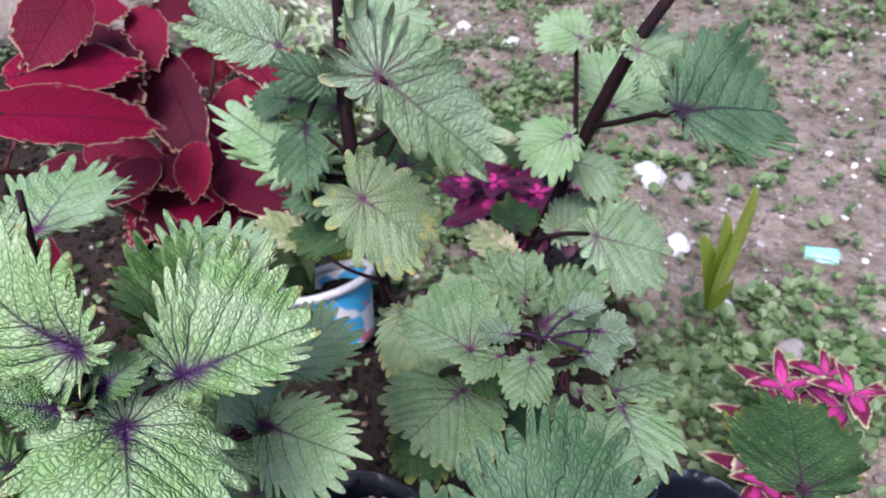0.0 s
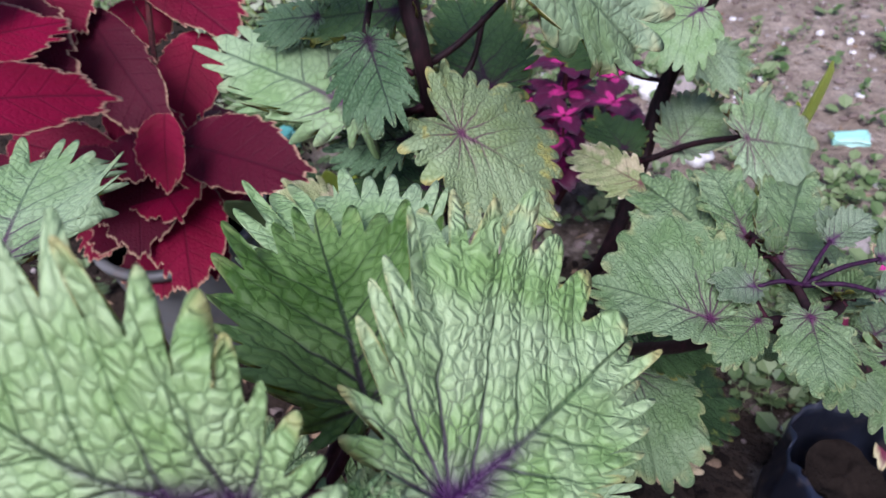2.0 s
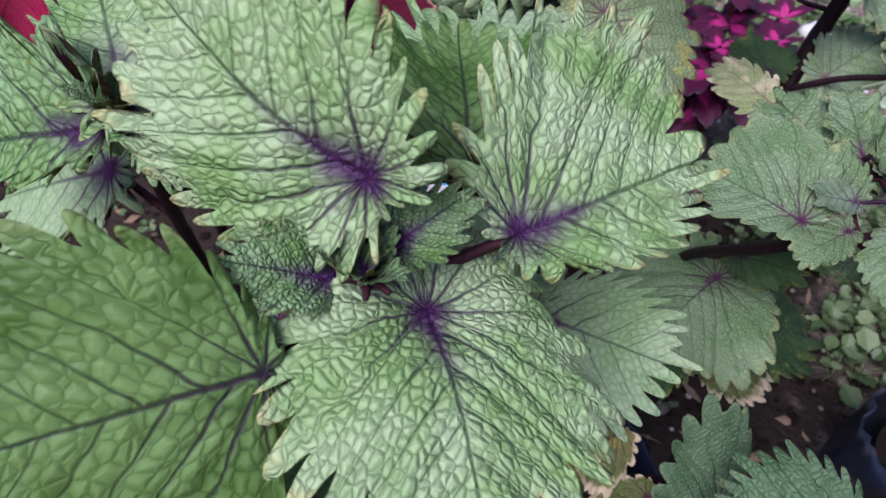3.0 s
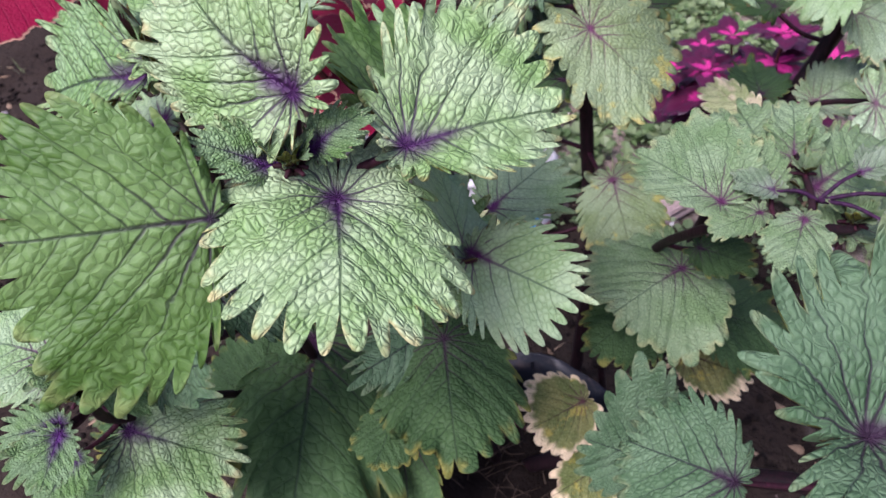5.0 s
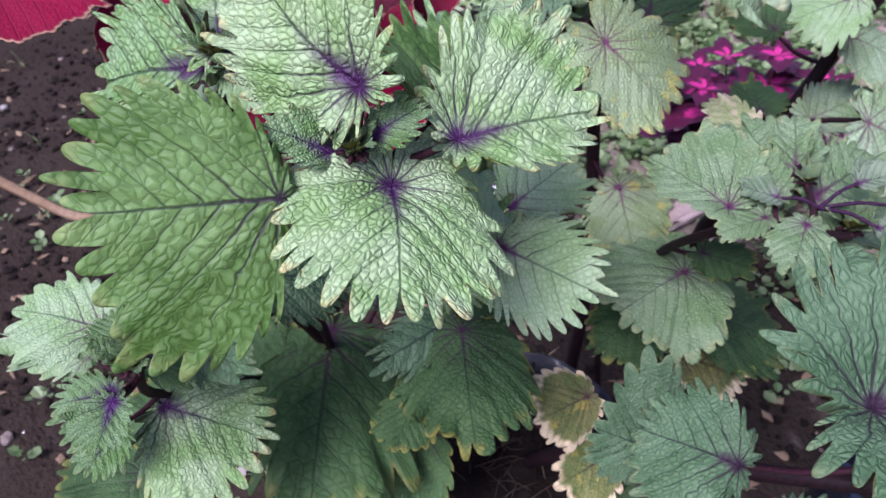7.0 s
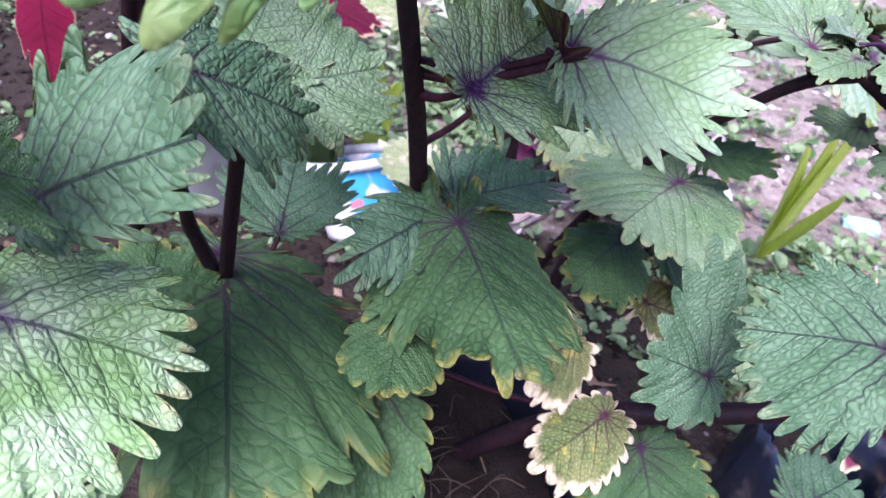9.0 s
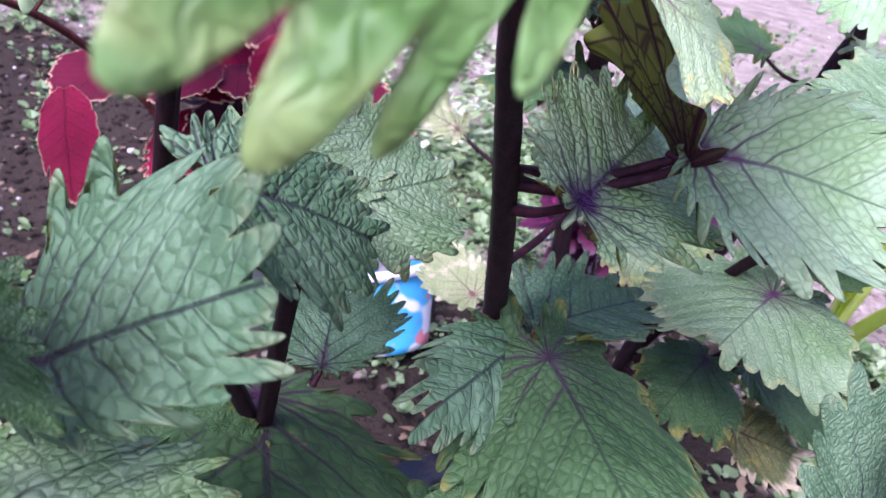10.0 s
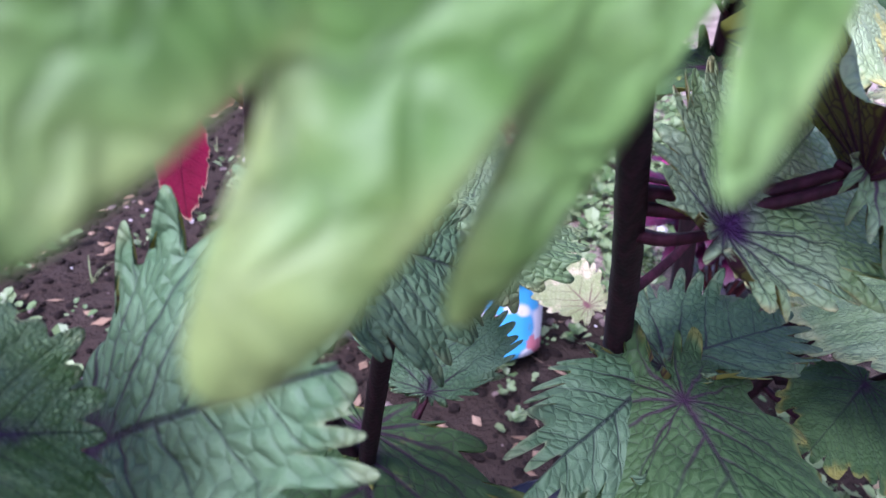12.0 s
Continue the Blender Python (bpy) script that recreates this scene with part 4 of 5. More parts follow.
leaf(R, (-0.590, 0.800, 0.648), (-0.421, 0.887, 0.607), (0.20, -0.28, 0.93), 0.060, "red", cup=0.1)
leaf(R, (-0.575, 1.050, 0.721), (-0.612, 0.940, 0.660), (0.40, -0.50, 0.75), 0.055, "red", cup=0.05)
leaf(R, (-0.630, 0.930, 0.640), (-0.498, 1.030, 0.632), (0.18, -0.42, 0.90), 0.055, "red", cup=0.05)
leaf(R, (-0.650, 1.078, 0.625), (-0.506, 0.999, 0.584), (0.00, -0.45, 0.89), 0.067, "red", cup=0.05, skew=0.27)
leaf(R, (-0.674, 1.161, 0.661), (-0.562, 1.157, 0.663), (-0.03, -0.45, 0.89), 0.062, "red", cup=0, skew=0.11)
leaf(R, (-0.562, 1.189, 0.639), (-0.525, 1.086, 0.579), (-0.10, -0.53, 0.84), 0.042, "red", cup=0, skew=0.45)
leaf(R, (-0.492, 1.326, 0.622), (-0.577, 1.273, 0.615), (0.26, -0.53, 0.81), 0.035, "red", cup=0, skew=0.29)
leaf(R, (-0.510, 1.340, 0.512), (-0.519, 1.274, 0.461), (0.03, -0.61, 0.79), 0.061, "red", cup=0, skew=0.11)
leaf(R, (-0.504, 1.134, 0.576), (-0.419, 0.988, 0.497), (-0.02, -0.48, 0.88), 0.048, "red", cup=0.05, skew=-0.26)
leaf(R, (-0.402, 1.234, 0.483), (-0.444, 1.114, 0.411), (0.20, -0.55, 0.81), 0.052, "red", cup=0)
leaf(R, (-0.491, 1.343, 0.580), (-0.340, 1.203, 0.512), (0.05, -0.39, 0.92), 0.044, "red", cup=0, skew=0.33)
leaf(R, (-0.491, 1.288, 0.670), (-0.402, 1.232, 0.639), (-0.02, -0.51, 0.86), 0.031, "red", cup=0, skew=-0.17)
leaf(R, (-0.528, 1.126, 0.437), (-0.417, 1.018, 0.375), (-0.01, -0.51, 0.86), 0.037, "red", cup=0.05, skew=0.27)
leaf(R, (-0.412, 1.040, 0.418), (-0.256, 0.924, 0.429), (-0.33, -0.37, 0.87), 0.052, "red", cup=0.1, skew=0.12)
leaf(R, (-0.650, 1.081, 0.438), (-0.500, 1.015, 0.413), (-0.06, -0.46, 0.89), 0.053, "red", cup=0.05)
leaf(R, (-0.456, 1.066, 0.337), (-0.434, 0.900, 0.293), (0.14, -0.24, 0.96), 0.063, "red", cup=0)
leaf(R, (-0.593, 1.293, 0.702), (-0.641, 1.221, 0.674), (0.22, -0.48, 0.85), 0.043, "red", cup=0)
leaf(R, (-0.564, 1.133, 0.317), (-0.620, 1.033, 0.254), (0.08, -0.56, 0.82), 0.054, "red", cup=0)
leaf(R, (-0.675, 1.083, 0.407), (-0.714, 0.983, 0.376), (0.06, -0.31, 0.95), 0.059, "red", cup=0, skew=-0.17)
leaf(R, (-0.373, 1.084, 0.301), (-0.445, 1.073, 0.345), (0.44, -0.73, 0.52), 0.031, "red", cup=0, skew=0.20)

# shaded lower leaves that fill the red plant
fill = random.Random(41)
for i in range(22):
    a, q, h = fill.uniform(0, 6.28), fill.uniform(0.06, 0.20), fill.uniform(0.20, 0.46)
    b = Vector((-0.50 + 0.4 * q * math.cos(a), 1.10 + 0.4 * q * math.sin(a), h))
    d = Vector((math.cos(a), math.sin(a), fill.uniform(-0.35, 0.1))).normalized() * fill.uniform(0.09, 0.14)
    leaf(R, tuple(b), tuple(b + d), (0.35 * math.cos(a), 0.35 * math.sin(a) - 0.2, 0.9), d.length * fill.uniform(0.42, 0.52), "red", skew=fill.uniform(-0.1, 0.1))

# ---------------------------------------------------------------- magenta coleus
def small_blades(kind, slim, count=4):
    out = []
    for i in range(count):
        v, f, mt, at_ = blade(slim + 0.05 * i, 13, 0.16, 7, 4, 0.04, 0.0, -0.25 if i % 2 else 0.2, 0.15 + 0.1 * i, 0.02, 0.02, 0.25, 0.2)
        me = bpy.data.meshes.new("leaf")
        me.from_pydata([tuple(p) for p in v], [], f)
        me.materials.append(M[kind])
        me.polygons.foreach_set("use_smooth", [True] * len(me.polygons))
        for key, values in at_.items():
            a = me.attributes.new(key, "FLOAT_VECTOR", "POINT")
            a.data.foreach_set("vector", np.asarray(values, dtype=np.float32).ravel())
        out.append(me)
    return out


def rosette_plant(label, kind, shoots, size, stem_mat, per=14, slim=0.30):
    """A low bushy coleus: shoots (foot, top) that each end in a star of pointed leaves."""
    p = thing("coleus_plant", label, "coleus plant", "magenta coleus")
    meshes = small_blades(kind, slim)
    r = random.Random(label)
    for foot, top in shoots:
        mid = tuple((a + b) / 2 + r.uniform(-0.01, 0.01) for a, b in zip(foot, top))
        tube("stem", [foot, mid, top], 0.0035, 0.002, M[stem_mat], p, "", 8, 5)
        foot_, top_ = Vector(foot), Vector(top)
        for i in range(per):
            along = 1 - (i // 4) * 0.17
            w = i * 1.57 + (i // 4) * 0.8 + r.uniform(-0.3, 0.3)
            rise = 0.55 - 0.28 * (i // 4) + r.uniform(-0.15, 0.15)
            d = Vector((math.cos(w), math.sin(w), rise)).normalized()
            b = foot_.lerp(top_, along) + d * 0.004
            s = size * r.uniform(0.75, 1.15) * (0.65 if i < 4 else 1.0)
            ob = new("leaf", meshes[i % 4])
            ob.parent = p
            n = Vector((-math.cos(w) * rise, -math.sin(w) * rise, 1.0))
            ob.matrix_basis = frame_at(b, b + d, n) @ Matrix.Scale(s, 4)
    return p


c1 = (0.165, 1.269)
rosette_plant("low magenta coleus with dark purple edged leaves", "pink",
              [((c1[0] + 0.02 * math.cos(a), c1[1] + 0.02 * math.sin(a), 0.0), (c1[0] + q * math.cos(a), c1[1] + q * math.sin(a) * 0.8 - 0.03, 0.365 - q * 0.6)) for a, q in
               ((0.2, 0.03), (1.1, 0.10), (2.0, 0.11), (2.9, 0.10), (3.8, 0.11), (4.7, 0.11), (5.6, 0.12), (0.3, 0.13), (3.3, 0.15))], 0.078, "redstem")
c2 = (0.60, 0.72)
rosette_plant("low magenta coleus with cream edged leaves", "pinkedge",
              [((c2[0] + 0.02 * math.cos(a), c2[1] + 0.02 * math.sin(a), 0.0), (c2[0] + q * math.cos(a), c2[1] + q * math.sin(a), 0.24 - q * 0.7)) for a, q in
               ((0.4, 0.02), (1.3, 0.09), (2.4, 0.08), (3.3, 0.09), (4.2, 0.10), (3.8, 0.15))], 0.086, "greenstem", 7, 0.17)

# ---------------------------------------------------------------- pots and bags
def plastic(name, c, rough, c2=None):
    g = Graph(name, rough, 0.5)
    co = g.coords()
    col = g.mix(g.step(g.noise(co, 9.0, 4.0), 0.4, 0.7), c, c2 or tuple(v * 0.6 for v in c))
    dirt = g.step(g.noise(co, 30.0, 5.0, 0.7), 0.52, 0.75, 0.0, 0.55)
    g.colour(g.mix(dirt, col, (0.16, 0.12, 0.10)))
    g.bump(g.noise(co, 40.0, 3.0), 0.25, 0.002)
    return g.mat


M["bag"] = plastic("black_bag_plastic", (0.012, 0.014, 0.022), 0.32, (0.02, 0.028, 0.055))
M["greypot"] = plastic("grey_white_plastic", (0.15, 0.15, 0.145), 0.5)
M["teal_plastic"] = plastic("teal_plastic", (0.12, 0.42, 0.38), 0.4)
M["mint"] = plastic("mint_plastic", (0.30, 0.62, 0.52), 0.4, (0.45, 0.72, 0.64))


def painted():
    g = Graph("painted_pot", 0.45, 0.4)
    co = g.coords()
    m = g.math("ADD", g.noise(co, 9.0, 2.0), g.math("MULTIPLY", g.sep(co)[2], 1.6))
    col = g.mix(g.step(m, 0.60, 0.63), (0.72, 0.68, 0.67), (0.06, 0.36, 0.60))
    col = g.mix(g.step(g.noise(co, 22.0, 2.0), 0.63, 0.66), col, (0.62, 0.20, 0.22))
    col = g.mix(g.step(g.noise(co, 60.0, 5.0, 0.7), 0.58, 0.75, 0.0, 0.5), col, (0.2, 0.15, 0.13))
    g.colour(col)
    g.bump(g.noise(co, 90.0, 3.0), 0.3, 0.001)
    return g.mat


M["painted"] = painted()


def planter(name, label, where, r_top, r_foot, h, wall, mat, wob=0.0, rim=None, turn=(0, 0, 0), rim_label=""):
    p = thing(name, label, "planter" if "bag" not in name else "grow bag", "planters")
    t = 0.004 if not wob else 0.0025
    prof = [(0.001, 0.0), (r_foot, 0.0)] + [(r_foot + (r_top - r_foot) * u, h * u) for u in (0.08, 0.25, 0.45, 0.65, 0.85, 1.0)]
    inner = [(r - t, z) for r, z in prof[:1:-1]]
    v, f = lathe(prof + inner + [(r_foot - t, 0.012), (0.001, 0.012)], 56, wob, where[0] * 10)
    mesh_part("wall", v, f, mat, p)
    if rim:
        v, f = lathe([(r_top - 0.004, h - 0.012), (r_top + 0.007, h - 0.012), (r_top + 0.009, h - 0.002), (r_top + 0.006, h + 0.004), (r_top - 0.006, h + 0.003), (r_top - 0.007, h - 0.012), (r_top - 0.004, h - 0.012)], 56)
        mesh_part("rim", v, f, rim, p, rim_label)
    rs = r_top * 0.95 - t - 2 * wob
    v, f = [], []
    for i in range(9):
        for k in range(40):
            w = 2 * math.pi * k / 40
            q = max(rs * i / 8, 0.001)
            x, y = q * math.cos(w), q * math.sin(w)
            v.append((x, y, h * wall + 0.016 * noise.noise((x * 25, y * 25, where[0])) + 0.008 * noise.noise((x * 70, y * 70, 2))))
        if i:
            o = (i - 1) * 40
            f += [(o + k, o + 40 + k, o + 40 + (k + 1) % 40, o + (k + 1) % 40) for k in range(40)]
    mesh_part("soil", v, f, M["potsoil"], p, "dark crumbly potting soil")
    p.matrix_basis = pose(where[0], where[1], where[2], *turn)
    return p


planter("grow_bag", "black plastic grow bag with a crumpled rim", (-0.115, 0.40, -0.02), 0.135, 0.12, 0.30, 0.82, M["bag"], 0.008)
planter("grow_bag", "black plastic grow bag folded over, beside the pink leaves", (0.365, 0.55, -0.02), 0.08, 0.075, 0.18, 0.75, M["bag"], 0.013)
planter("flower_pot", "grey white plastic pot under the red coleus", (-0.505, 1.13, -0.02), 0.14, 0.11, 0.25, 0.85, M["greypot"], 0.0, M["greypot"])
planter("flower_pot", "small white pot painted with blue and pink blotches", (-0.228, 1.03, 0.0), 0.094, 0.064, 0.14, 0.75, M["painted"], 0.0, M["chalk"], (-20, -16, 0), "white worn rim")

rv, rf = [], []
rr_ = random.Random(3)
for i in range(46):
    a, q = rr_.uniform(0, 6.28), rr_.uniform(0.01, 0.10)
    c, w = Vector((-0.115 + q * math.cos(a), 0.40 + q * math.sin(a), 0.232 + rr_.uniform(0, 0.02))), rr_.uniform(0, 6.28)
    L = rr_.uniform(0.02, 0.06)
    d = Vector((math.cos(w), math.sin(w), rr_.uniform(-0.1, 0.35)))
    v, f = tube_mesh([c, c + d * L * 0.5 + Vector((rr_.uniform(-0.01, 0.01), rr_.uniform(-0.01, 0.01), 0.006)), c + d * L], 0.0007, 0.0003, 5, 0.0, 3)
    rf += [tuple(k + len(rv) for k in t) for t in f]
    rv += v
tagged(mesh_part("dry_roots", rv, rf, M["root"]), "thin dry roots and straw on the dark potting soil", "roots", kind="stuff")

# ---------------------------------------------------------------- things on the ground
def lump(name, label, category, x, y, size, mat, flat=0.6, group="stones", seed=0, sharp=0.35):
    bm = bmesh.new()
    bmesh.ops.create_icosphere(bm, subdivisions=3, radius=1.0)
    for v in bm.verts:
        d = v.co.copy()
        q = 1 + sharp * noise.noise(d * 1.3 + Vector((seed, 0, 0))) + 0.12 * noise.noise(d * 4 + Vector((0, seed, 0)))
        v.co = Vector((d.x * q * size, d.y * q * size * 0.75, d.z * q * size * flat))
    ob = tagged(part(name, bm, mat), label, category, group)
    ob.matrix_basis = pose(x, y, ground_z(x, y) + size * flat * 0.45, 0, 0, seed * 77)
    return ob


def slab(name, label, category, x, y, lx, ly, lz, turn, mat, tilt=4, seed=1):
    bm = bmesh.new()
    bmesh.ops.create_cube(bm, size=1.0)
    bmesh.ops.subdivide_edges(bm, edges=bm.edges[:], cuts=6, use_grid_fill=True)
    for v in bm.verts:
        c = v.co.copy()
        v.co = Vector((c.x * lx, c.y * ly, c.z * lz))
        v.co += Vector((0.05 * lx * noise.noise(c * 3 + Vector((seed, 0, 0))), 0.16 * ly * noise.noise(c * 3 + Vector((0, seed, 0))), 0.2 * lz * noise.noise(c * 4 + Vector((0, 0, seed)))))
    bmesh.ops.bevel(bm, geom=[e for e in bm.edges if e.calc_face_angle(0) > 0.9], offset=lz * 0.12, segments=2, affect="EDGES")
    ob = tagged(part(name, bm, mat), label, category)
    ob.matrix_basis = pose(x, y, ground_z(x, y) + lz * 0.5, tilt, -tilt, turn)
    return ob


slab("wood_plank", "short weathered pinkish plank lying on the soil", "plank", 0.093, 1.187, 0.219, 0.048, 0.035, 44, M["wood"], 2)
slab("plastic_scrap", "mint green scrap of plastic on bare soil", "plastic scrap", 0.871, 1.339, 0.075, 0.042, 0.016, -22, M["mint"], 3, 4)
slab("plastic_box", "teal plastic box lying among the weeds", "plastic box", -0.402, 1.648, 0.07, 0.05, 0.05, 30, M["teal_plastic"], 3, 6)
lump("stone", "white angular stone on the bare soil", "stone", 1.258, 1.754, 0.045, M["chalk"], 0.5, seed=1)
lump("stone", "white stone beside the magenta coleus", "stone", 0.528, 1.688, 0.045, M["chalk"], 0.6, seed=2)
lump("stone", "white chipped stone in the path", "stone", 0.166, 2.627, 0.04, M["chalk"], 0.5, seed=3)
lump("stone", "white flat stone in the path", "stone", -0.017, 2.795, 0.035, M["chalk"], 0.5, seed=4)
lump("stone", "brown rounded stone among the weeds", "stone", 0.678, 1.009, 0.04, M["stone"], 0.7, seed=5)
lump("stone", "brown stone half sunk in soil", "stone", 0.615, 1.655, 0.04, M["stone"], 0.6, seed=6)
lump("stone", "brown stone near the weeds", "stone", 0.521, 0.936, 0.03, M["stone"], 0.6, seed=7)
lump("stone", "white stone behind the leaning stem", "stone", 0.536, 1.364, 0.04, M["chalk"], 0.6, seed=8)
lump("stone", "grey stone beyond the path", "stone", 1.050, 2.375, 0.03, M["stone"], 0.6, seed=9)
lump("stone", "small white stone near the tall stems", "stone", 0.530, 1.649, 0.04, M["chalk"], 0.6, seed=10)


def straps(name, label, category, foot, tips, wide, mat, fold=0.25, arch=0.18):
    """Upright strap leaves from one foot; each is a creased, tapering blade with thickness."""
    p = thing(name, label, category)
    for n, tip in enumerate(tips):
        a, c = np.array(foot, float), np.array(tip, float)
        b = (a + c) / 2 + np.array((0, 0, arch * np.linalg.norm(c - a)))
        line = smooth_line([a, b, c], 9)
        side = np.cross(c - a, (0.15, -0.7, 0.6))
        side /= np.linalg.norm(side)
        nn = np.cross(side, c - a)
        nn /= np.linalg.norm(nn)
        v, f = [], []
        for i, q in enumerate(line):
            u = i / (len(line) - 1)
            w = wide * (0.25 + 0.75 * math.sin(math.pi * min(1, u * 0.92 + 0.08)) ** 0.7) * (1 if u < 0.97 else 0.3)
            for s in (-1, -0.5, 0, 0.5, 1):
                v.append(q + side * s * w + nn * fold * w * abs(s) + nn * 0.05 * w * math.sin(9 * u + n))
            for s in (1, 0.5, 0, -0.5, -1):
                v.append(q + side * s * w + nn * (fold * w * abs(s) - 0.0008))
            if i:
                o = (i - 1) * 10
                f += [(o + k, o + (k + 1) % 10, o + 10 + (k + 1) % 10, o + 10 + k) for k in range(10)]
        mesh_part("leaf", v, f, mat, p)
    return p


yb = (0.605, 1.176)
straps("strap_leaf_plant", "young plant with upright lime green leaves", "leafy plant", (yb[0] - 0.05, yb[1] - 0.02, 0.0),
       [(0.493, 0.980, 0.436), (0.462, 0.985, 0.375), (0.430, 0.985, 0.330), (0.470, 0.900, 0.300)], 0.023, M["lime"], 0.5, 0.03)
straps("strap_leaf_plant", "small lime green shoot in the weeds", "leafy plant", (-0.25, 1.22, 0.0), [(-0.242, 1.109, 0.291), (-0.305, 1.114, 0.246), (-0.206, 1.178, 0.229)], 0.02, M["lime"])
straps("strap_leaf_plant", "broad green strap leaves between the coleus plants", "leafy plant", (-0.33, 1.12, 0.0), [(-0.368, 0.964, 0.366), (-0.275, 1.031, 0.311), (-0.300, 0.930, 0.281)], 0.026, M["weed"])

# variegated bush behind the red coleus
vb = thing("variegated_bush", "small bush with white and green leaves", "bush")
vr = random.Random(5)
v_, f_ = [], []
for i in range(420):
    a, q, h = vr.uniform(0, 6.28), vr.random() ** 0.5 * 0.30, vr.random()
    c = Vector((-0.34 + q * math.cos(a), 1.95 + q * math.sin(a), 0.04 + h * (0.42 - q * 0.6)))
    d = Vector((math.cos(a) + vr.uniform(-0.7, 0.7), math.sin(a) + vr.uniform(-0.7, 0.7), vr.uniform(-0.1, 0.9))).normalized()
    s = d.cross(Vector((0, 0, 1))).normalized() * vr.uniform(0.008, 0.014)
    L = vr.uniform(0.03, 0.055)
    o = len(v_)
    up = Vector((0, 0, 0.006))
    v_ += [c, c + d * L * 0.35 + s, c + d * L * 0.35 - up, c + d * L * 0.35 - s, c + d * L * 0.75 + s * 0.7, c + d * L * 0.75 - up, c + d * L * 0.75 - s * 0.7, c + d * L - up]
    f_ += [(o, o + 1, o + 2), (o, o + 2, o + 3), (o + 1, o + 4, o + 5, o + 2), (o + 2, o + 5, o + 6, o + 3), (o + 4, o + 7, o + 5), (o + 5, o + 7, o + 6)]
mesh_part("foliage", v_, f_, M["variegated"], vb)
for i in range(7):
    a = i * 0.9
    tube("stem", [(-0.34, 1.95, -0.01), (-0.34 + 0.08 * math.cos(a), 1.95 + 0.08 * math.sin(a), 0.15), (-0.34 + 0.17 * math.cos(a), 1.95 + 0.17 * math.sin(a), 0.3)], 0.004, 0.002, M["greenstem"], vb, "", 6, 4)

tube_twig = tagged(tube("woody_twig", [(-0.534, 0.308, 0.660), (-0.462, 0.293, 0.651), (-0.423, 0.287, 0.646), (-0.384, 0.281, 0.657)], 0.004, 0.0035, M["litter"], None, "", 10, 6, 0.1), "pruned woody stem with a pale cut end", "twig")


# ---------------------------------------------------------------- weeds, grass, grit
def scatter(n, seed, mask, lo=(-1.9, 0.35), hi=(2.2, 3.4)):
    r = random.Random(seed)
    out = []
    while len(out) < n:
        x, y = r.uniform(lo[0], hi[0]), r.uniform(lo[1], hi[1])
        if r.random() < mask(x, y):
            out.append((x, y, r))
    return out


def patch(x, y):
    m = noise.noise((x * 2.6, y * 2.6, 7.0)) * 0.9 + noise.noise((x * 6, y * 6, 3.0)) * 0.5 + noise.noise((x * 17, y * 17, 5.0)) * 0.8
    for cx, cy, q, a in ((0.66, 1.08, 0.30, 0.8), (0.10, 1.95, 0.35, 0.9), (0.02, 1.22, 0.2, 0.5), (-0.25, 1.7, 0.4, 0.5), (0.45, 1.35, 0.18, 0.5), (1.25, 1.65, 0.25, 0.6), (-0.75, 0.6, 0.4, 0.5), (0.25, 0.85, 0.25, 0.6)):
        m += a * math.exp(-((x - cx) ** 2 + (y - cy) ** 2) / q ** 2)
    bare = math.exp(-((y - 1.45 - 0.9 * (x - 0.75)) / 0.22) ** 2) if x > 0.35 else 0
    bed = 0.12 if (y < 1.18 and x < 0.36) or (x < -0.55 and y < 2.4) or math.hypot(x - 0.09, y - 1.19) < 0.14 else 1.0
    return bed * min(1, max(0.03, m * 0.9 - 0.12 - bare * 0.75))


def in_bed(x, y):
    return 1.0 if (y < 1.12 and x < 0.36) or (x < -0.28 and y < 2.6) else 0.0


wv, wf = [], []
far = lambda x, y: max(0.0, patch(x, y))
for x, y, r in scatter(7000, 11, patch) + scatter(1500, 13, far, (-2.0, 2.4), (3.5, 5.5)):
    z, big = ground_z(x, y), r.random()
    for k in range(r.randint(2, 8)):
        a, lean = r.uniform(0, 6.28), r.uniform(0.15, 0.9)
        s = 0.0035 + (0.020 if big > 0.8 else 0.011) * r.random() ** 2
        d = Vector((math.cos(a), math.sin(a), lean)).normalized()
        side = d.cross(Vector((0, 0, 1))).normalized()
        up = side.cross(d)
        c = Vector((x, y, z + r.uniform(0.002, 0.03))) + d * r.uniform(0.002, 0.012)
        o = len(wv)
        wv += [c, c + d * s * 0.5 + side * s * 0.75 + up * s * 0.2, c + d * s * 1.3 + side * s * 0.8 + up * s * 0.2, c + d * s * 1.9, c + d * s * 1.3 - side * s * 0.8 + up * s * 0.2, c + d * s * 0.5 - side * s * 0.75 + up * s * 0.2, c + d * s]
        wf += [(o, o + 1, o + 6), (o + 1, o + 2, o + 6), (o + 2, o + 3, o + 6), (o + 3, o + 4, o + 6), (o + 4, o + 5, o + 6), (o + 5, o, o + 6)]
tagged(mesh_part("ground_weeds", wv, wf, M["weed"], smooth=False), "low round-leaved weeds in patches on the soil", "weeds", kind="stuff")

bv, bf = [], []
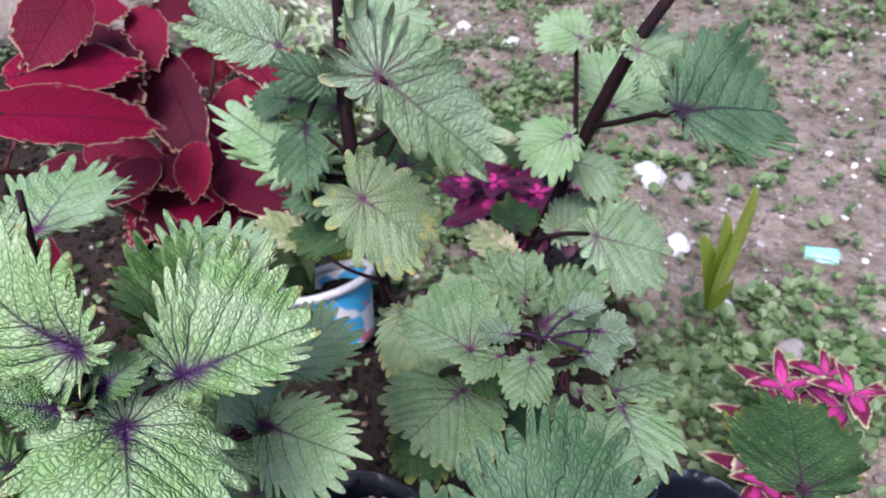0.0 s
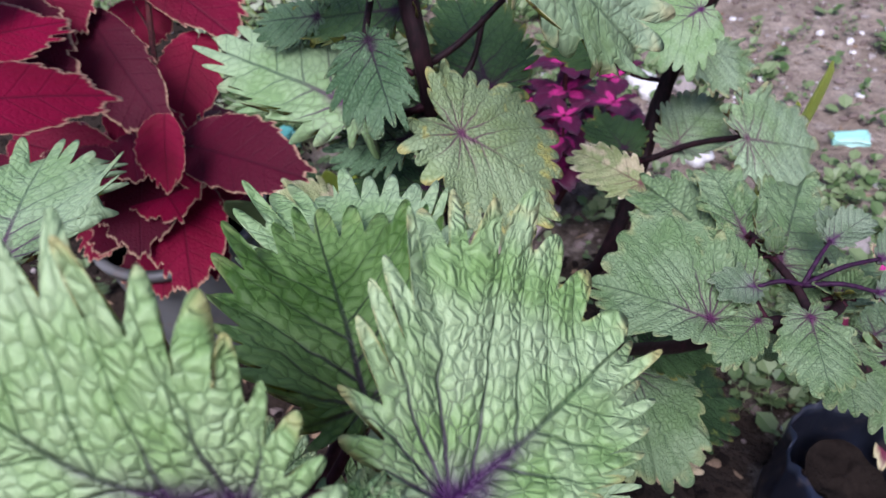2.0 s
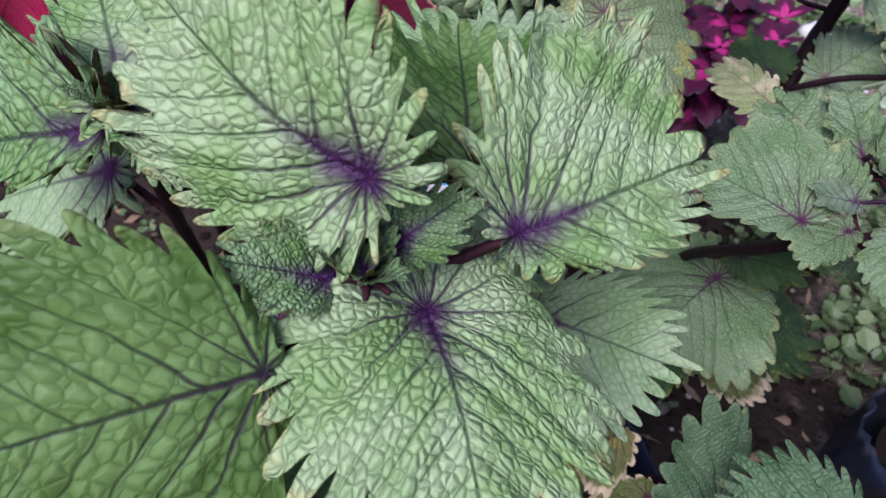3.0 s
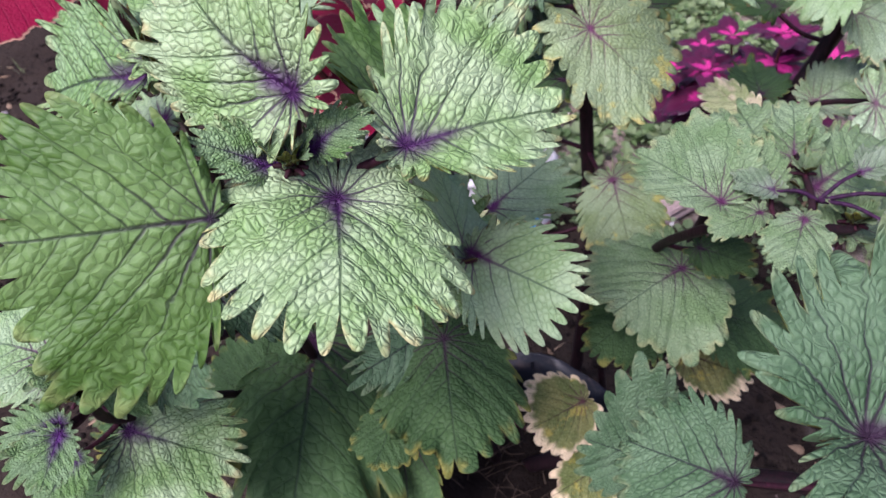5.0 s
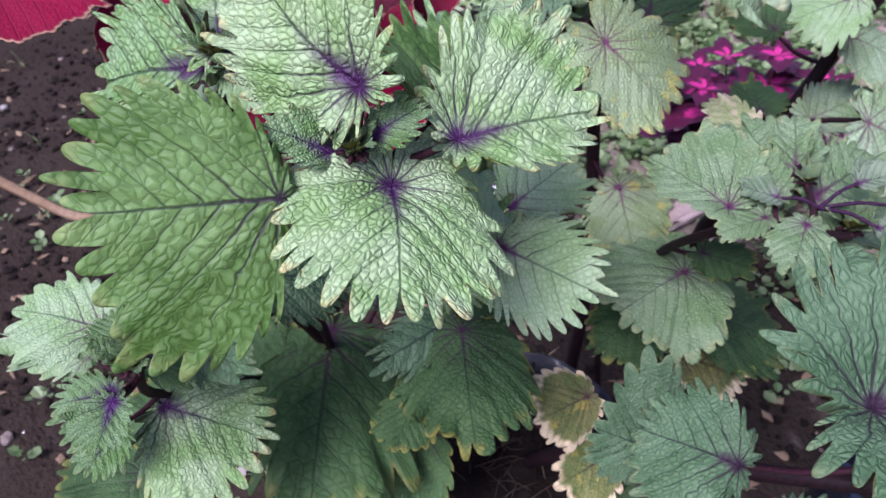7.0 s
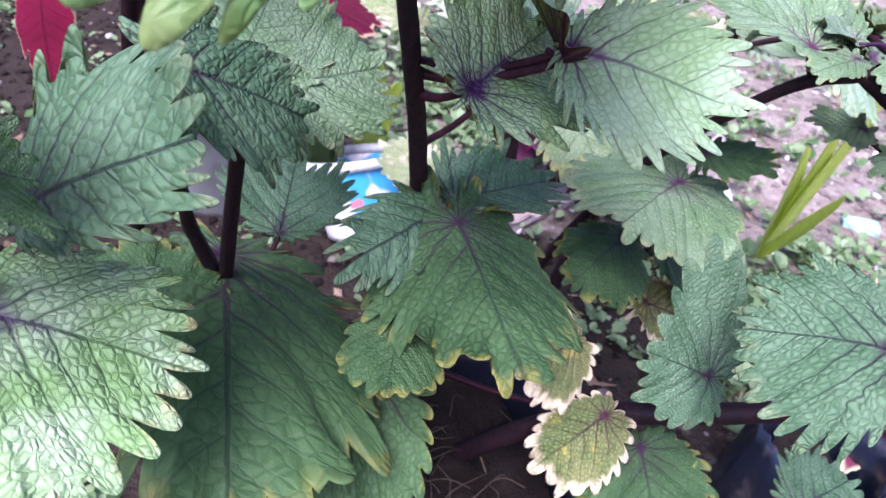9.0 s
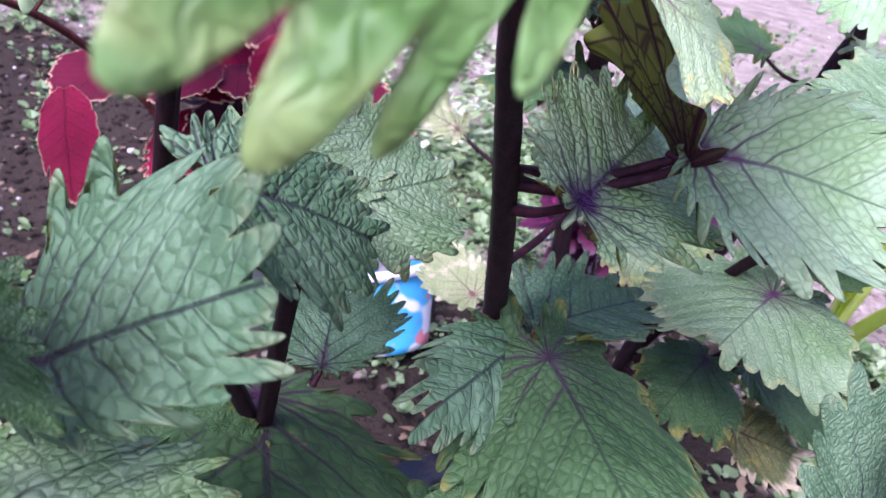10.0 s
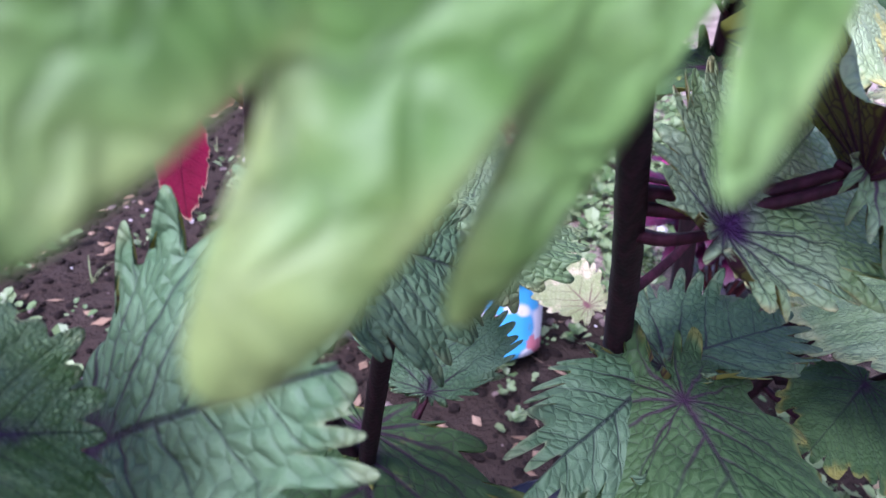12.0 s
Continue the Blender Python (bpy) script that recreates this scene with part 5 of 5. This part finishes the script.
for x, y, r in scatter(650, 12, patch) + scatter(250, 14, far, (-2.0, 2.4), (3.5, 5.5)):
    z = ground_z(x, y)
    for k in range(r.randint(4, 9)):
        a, h = r.uniform(0, 6.28), r.uniform(0.02, 0.07)
        out = Vector((math.cos(a), math.sin(a), 0))
        side = Vector((-math.sin(a), math.cos(a), 0)) * r.uniform(0.0008, 0.0018)
        c = Vector((x, y, z)) + out * r.uniform(0, 0.01)
        o = len(bv)
        for u in (0, 0.4, 0.75, 1.0):
            q = c + out * h * 0.8 * u * u + Vector((0, 0, h * (u - 0.3 * u * u)))
            bv += [q - side * (1.02 - u), q + side * (1.02 - u)]
        bf += [(o + 2 * i, o + 2 * i + 1, o + 2 * i + 3, o + 2 * i + 2) for i in range(3)]
tagged(mesh_part("grass", bv, bf, M["grass"]), "thin tufts of grass between the weeds", "grass", kind="stuff")


def grit(name, label, n, seed, lo, hi, mat, mask, flat=0.6):
    gv_, gf_ = [], []
    ico = bmesh.new()
    bmesh.ops.create_icosphere(ico, subdivisions=1, radius=1.0)
    base = [v.co.copy() for v in ico.verts]
    tri_ = [[v.index for v in f.verts] for f in ico.faces]
    ico.free()
    for x, y, r in scatter(n, seed, mask) + (scatter(n // 8, seed + 50, mask, (-1.5, 2.4), (3.5, 6.0)) if mask(1.0, 3.0) else []):
        s = lo + (hi - lo) * r.random() ** 3
        z = ground_z(x, y) + s * 0.2
        turn = Matrix.Rotation(r.uniform(0, 6.28), 3, "Z")
        sx, sy, sz = r.uniform(0.7, 1.3), r.uniform(0.6, 1.1), r.uniform(0.4, 0.8) * flat / 0.6
        o = len(gv_)
        for b in base:
            k = s * r.uniform(0.8, 1.15)
            gv_.append(turn @ Vector((b.x * k * sx, b.y * k * sy, b.z * k * sz)) + Vector((x, y, z)))
        gf_ += [tuple(o + i for i in t) for t in tri_]
    tagged(mesh_part(name, gv_, gf_, mat, smooth=False), label, name.split("_")[-1], kind="stuff")


grit("soil_crumbs", "crumbs and clods of brown soil", 11000, 21, 0.002, 0.015, M["crumb"], lambda x, y: 1.0 - 0.94 * in_bed(x, y))
grit("humus_crumbs", "dark crumbs of humus over the shade-darkened planting bed", 11000, 24, 0.002, 0.012, M["potsoil"], lambda x, y: in_bed(x, y))
grit("pebbles", "grey and brown pebbles strewn on the soil", 1400, 22, 0.003, 0.014, M["stone"], lambda x, y: 0.8 - 0.68 * in_bed(x, y))
grit("pale_pebbles", "small whitish pebbles and chips", 700, 23, 0.003, 0.015, M["chalk"], lambda x, y: 0.8 - 0.7 * in_bed(x, y))

lv, lf = [], []
for x, y, r in scatter(1500, 31, lambda x, y: 0.9 if y < 1.3 else 0.35):
    z = ground_z(x, y) + 0.004
    a, L, w = r.uniform(0, 6.28), r.uniform(0.012, 0.05), r.uniform(0.0015, 0.010)
    d, s = Vector((math.cos(a), math.sin(a), r.uniform(-0.1, 0.25))), Vector((-math.sin(a), math.cos(a), r.uniform(-0.3, 0.3)))
    c = Vector((x, y, z))
    o = len(lv)
    lv += [c, c + d * L * 0.5 + s * w, c + d * L, c + d * L * 0.5 - s * w, c + d * L * 0.5 + Vector((0, 0, 0.3 * w))]
    lf += [(o, o + 1, o + 4), (o + 1, o + 2, o + 4), (o + 2, o + 3, o + 4), (o + 3, o, o + 4)]
tagged(mesh_part("leaf_litter", lv, lf, M["litter"], smooth=False), "dry brown leaf litter and bits of straw", "litter", kind="stuff")
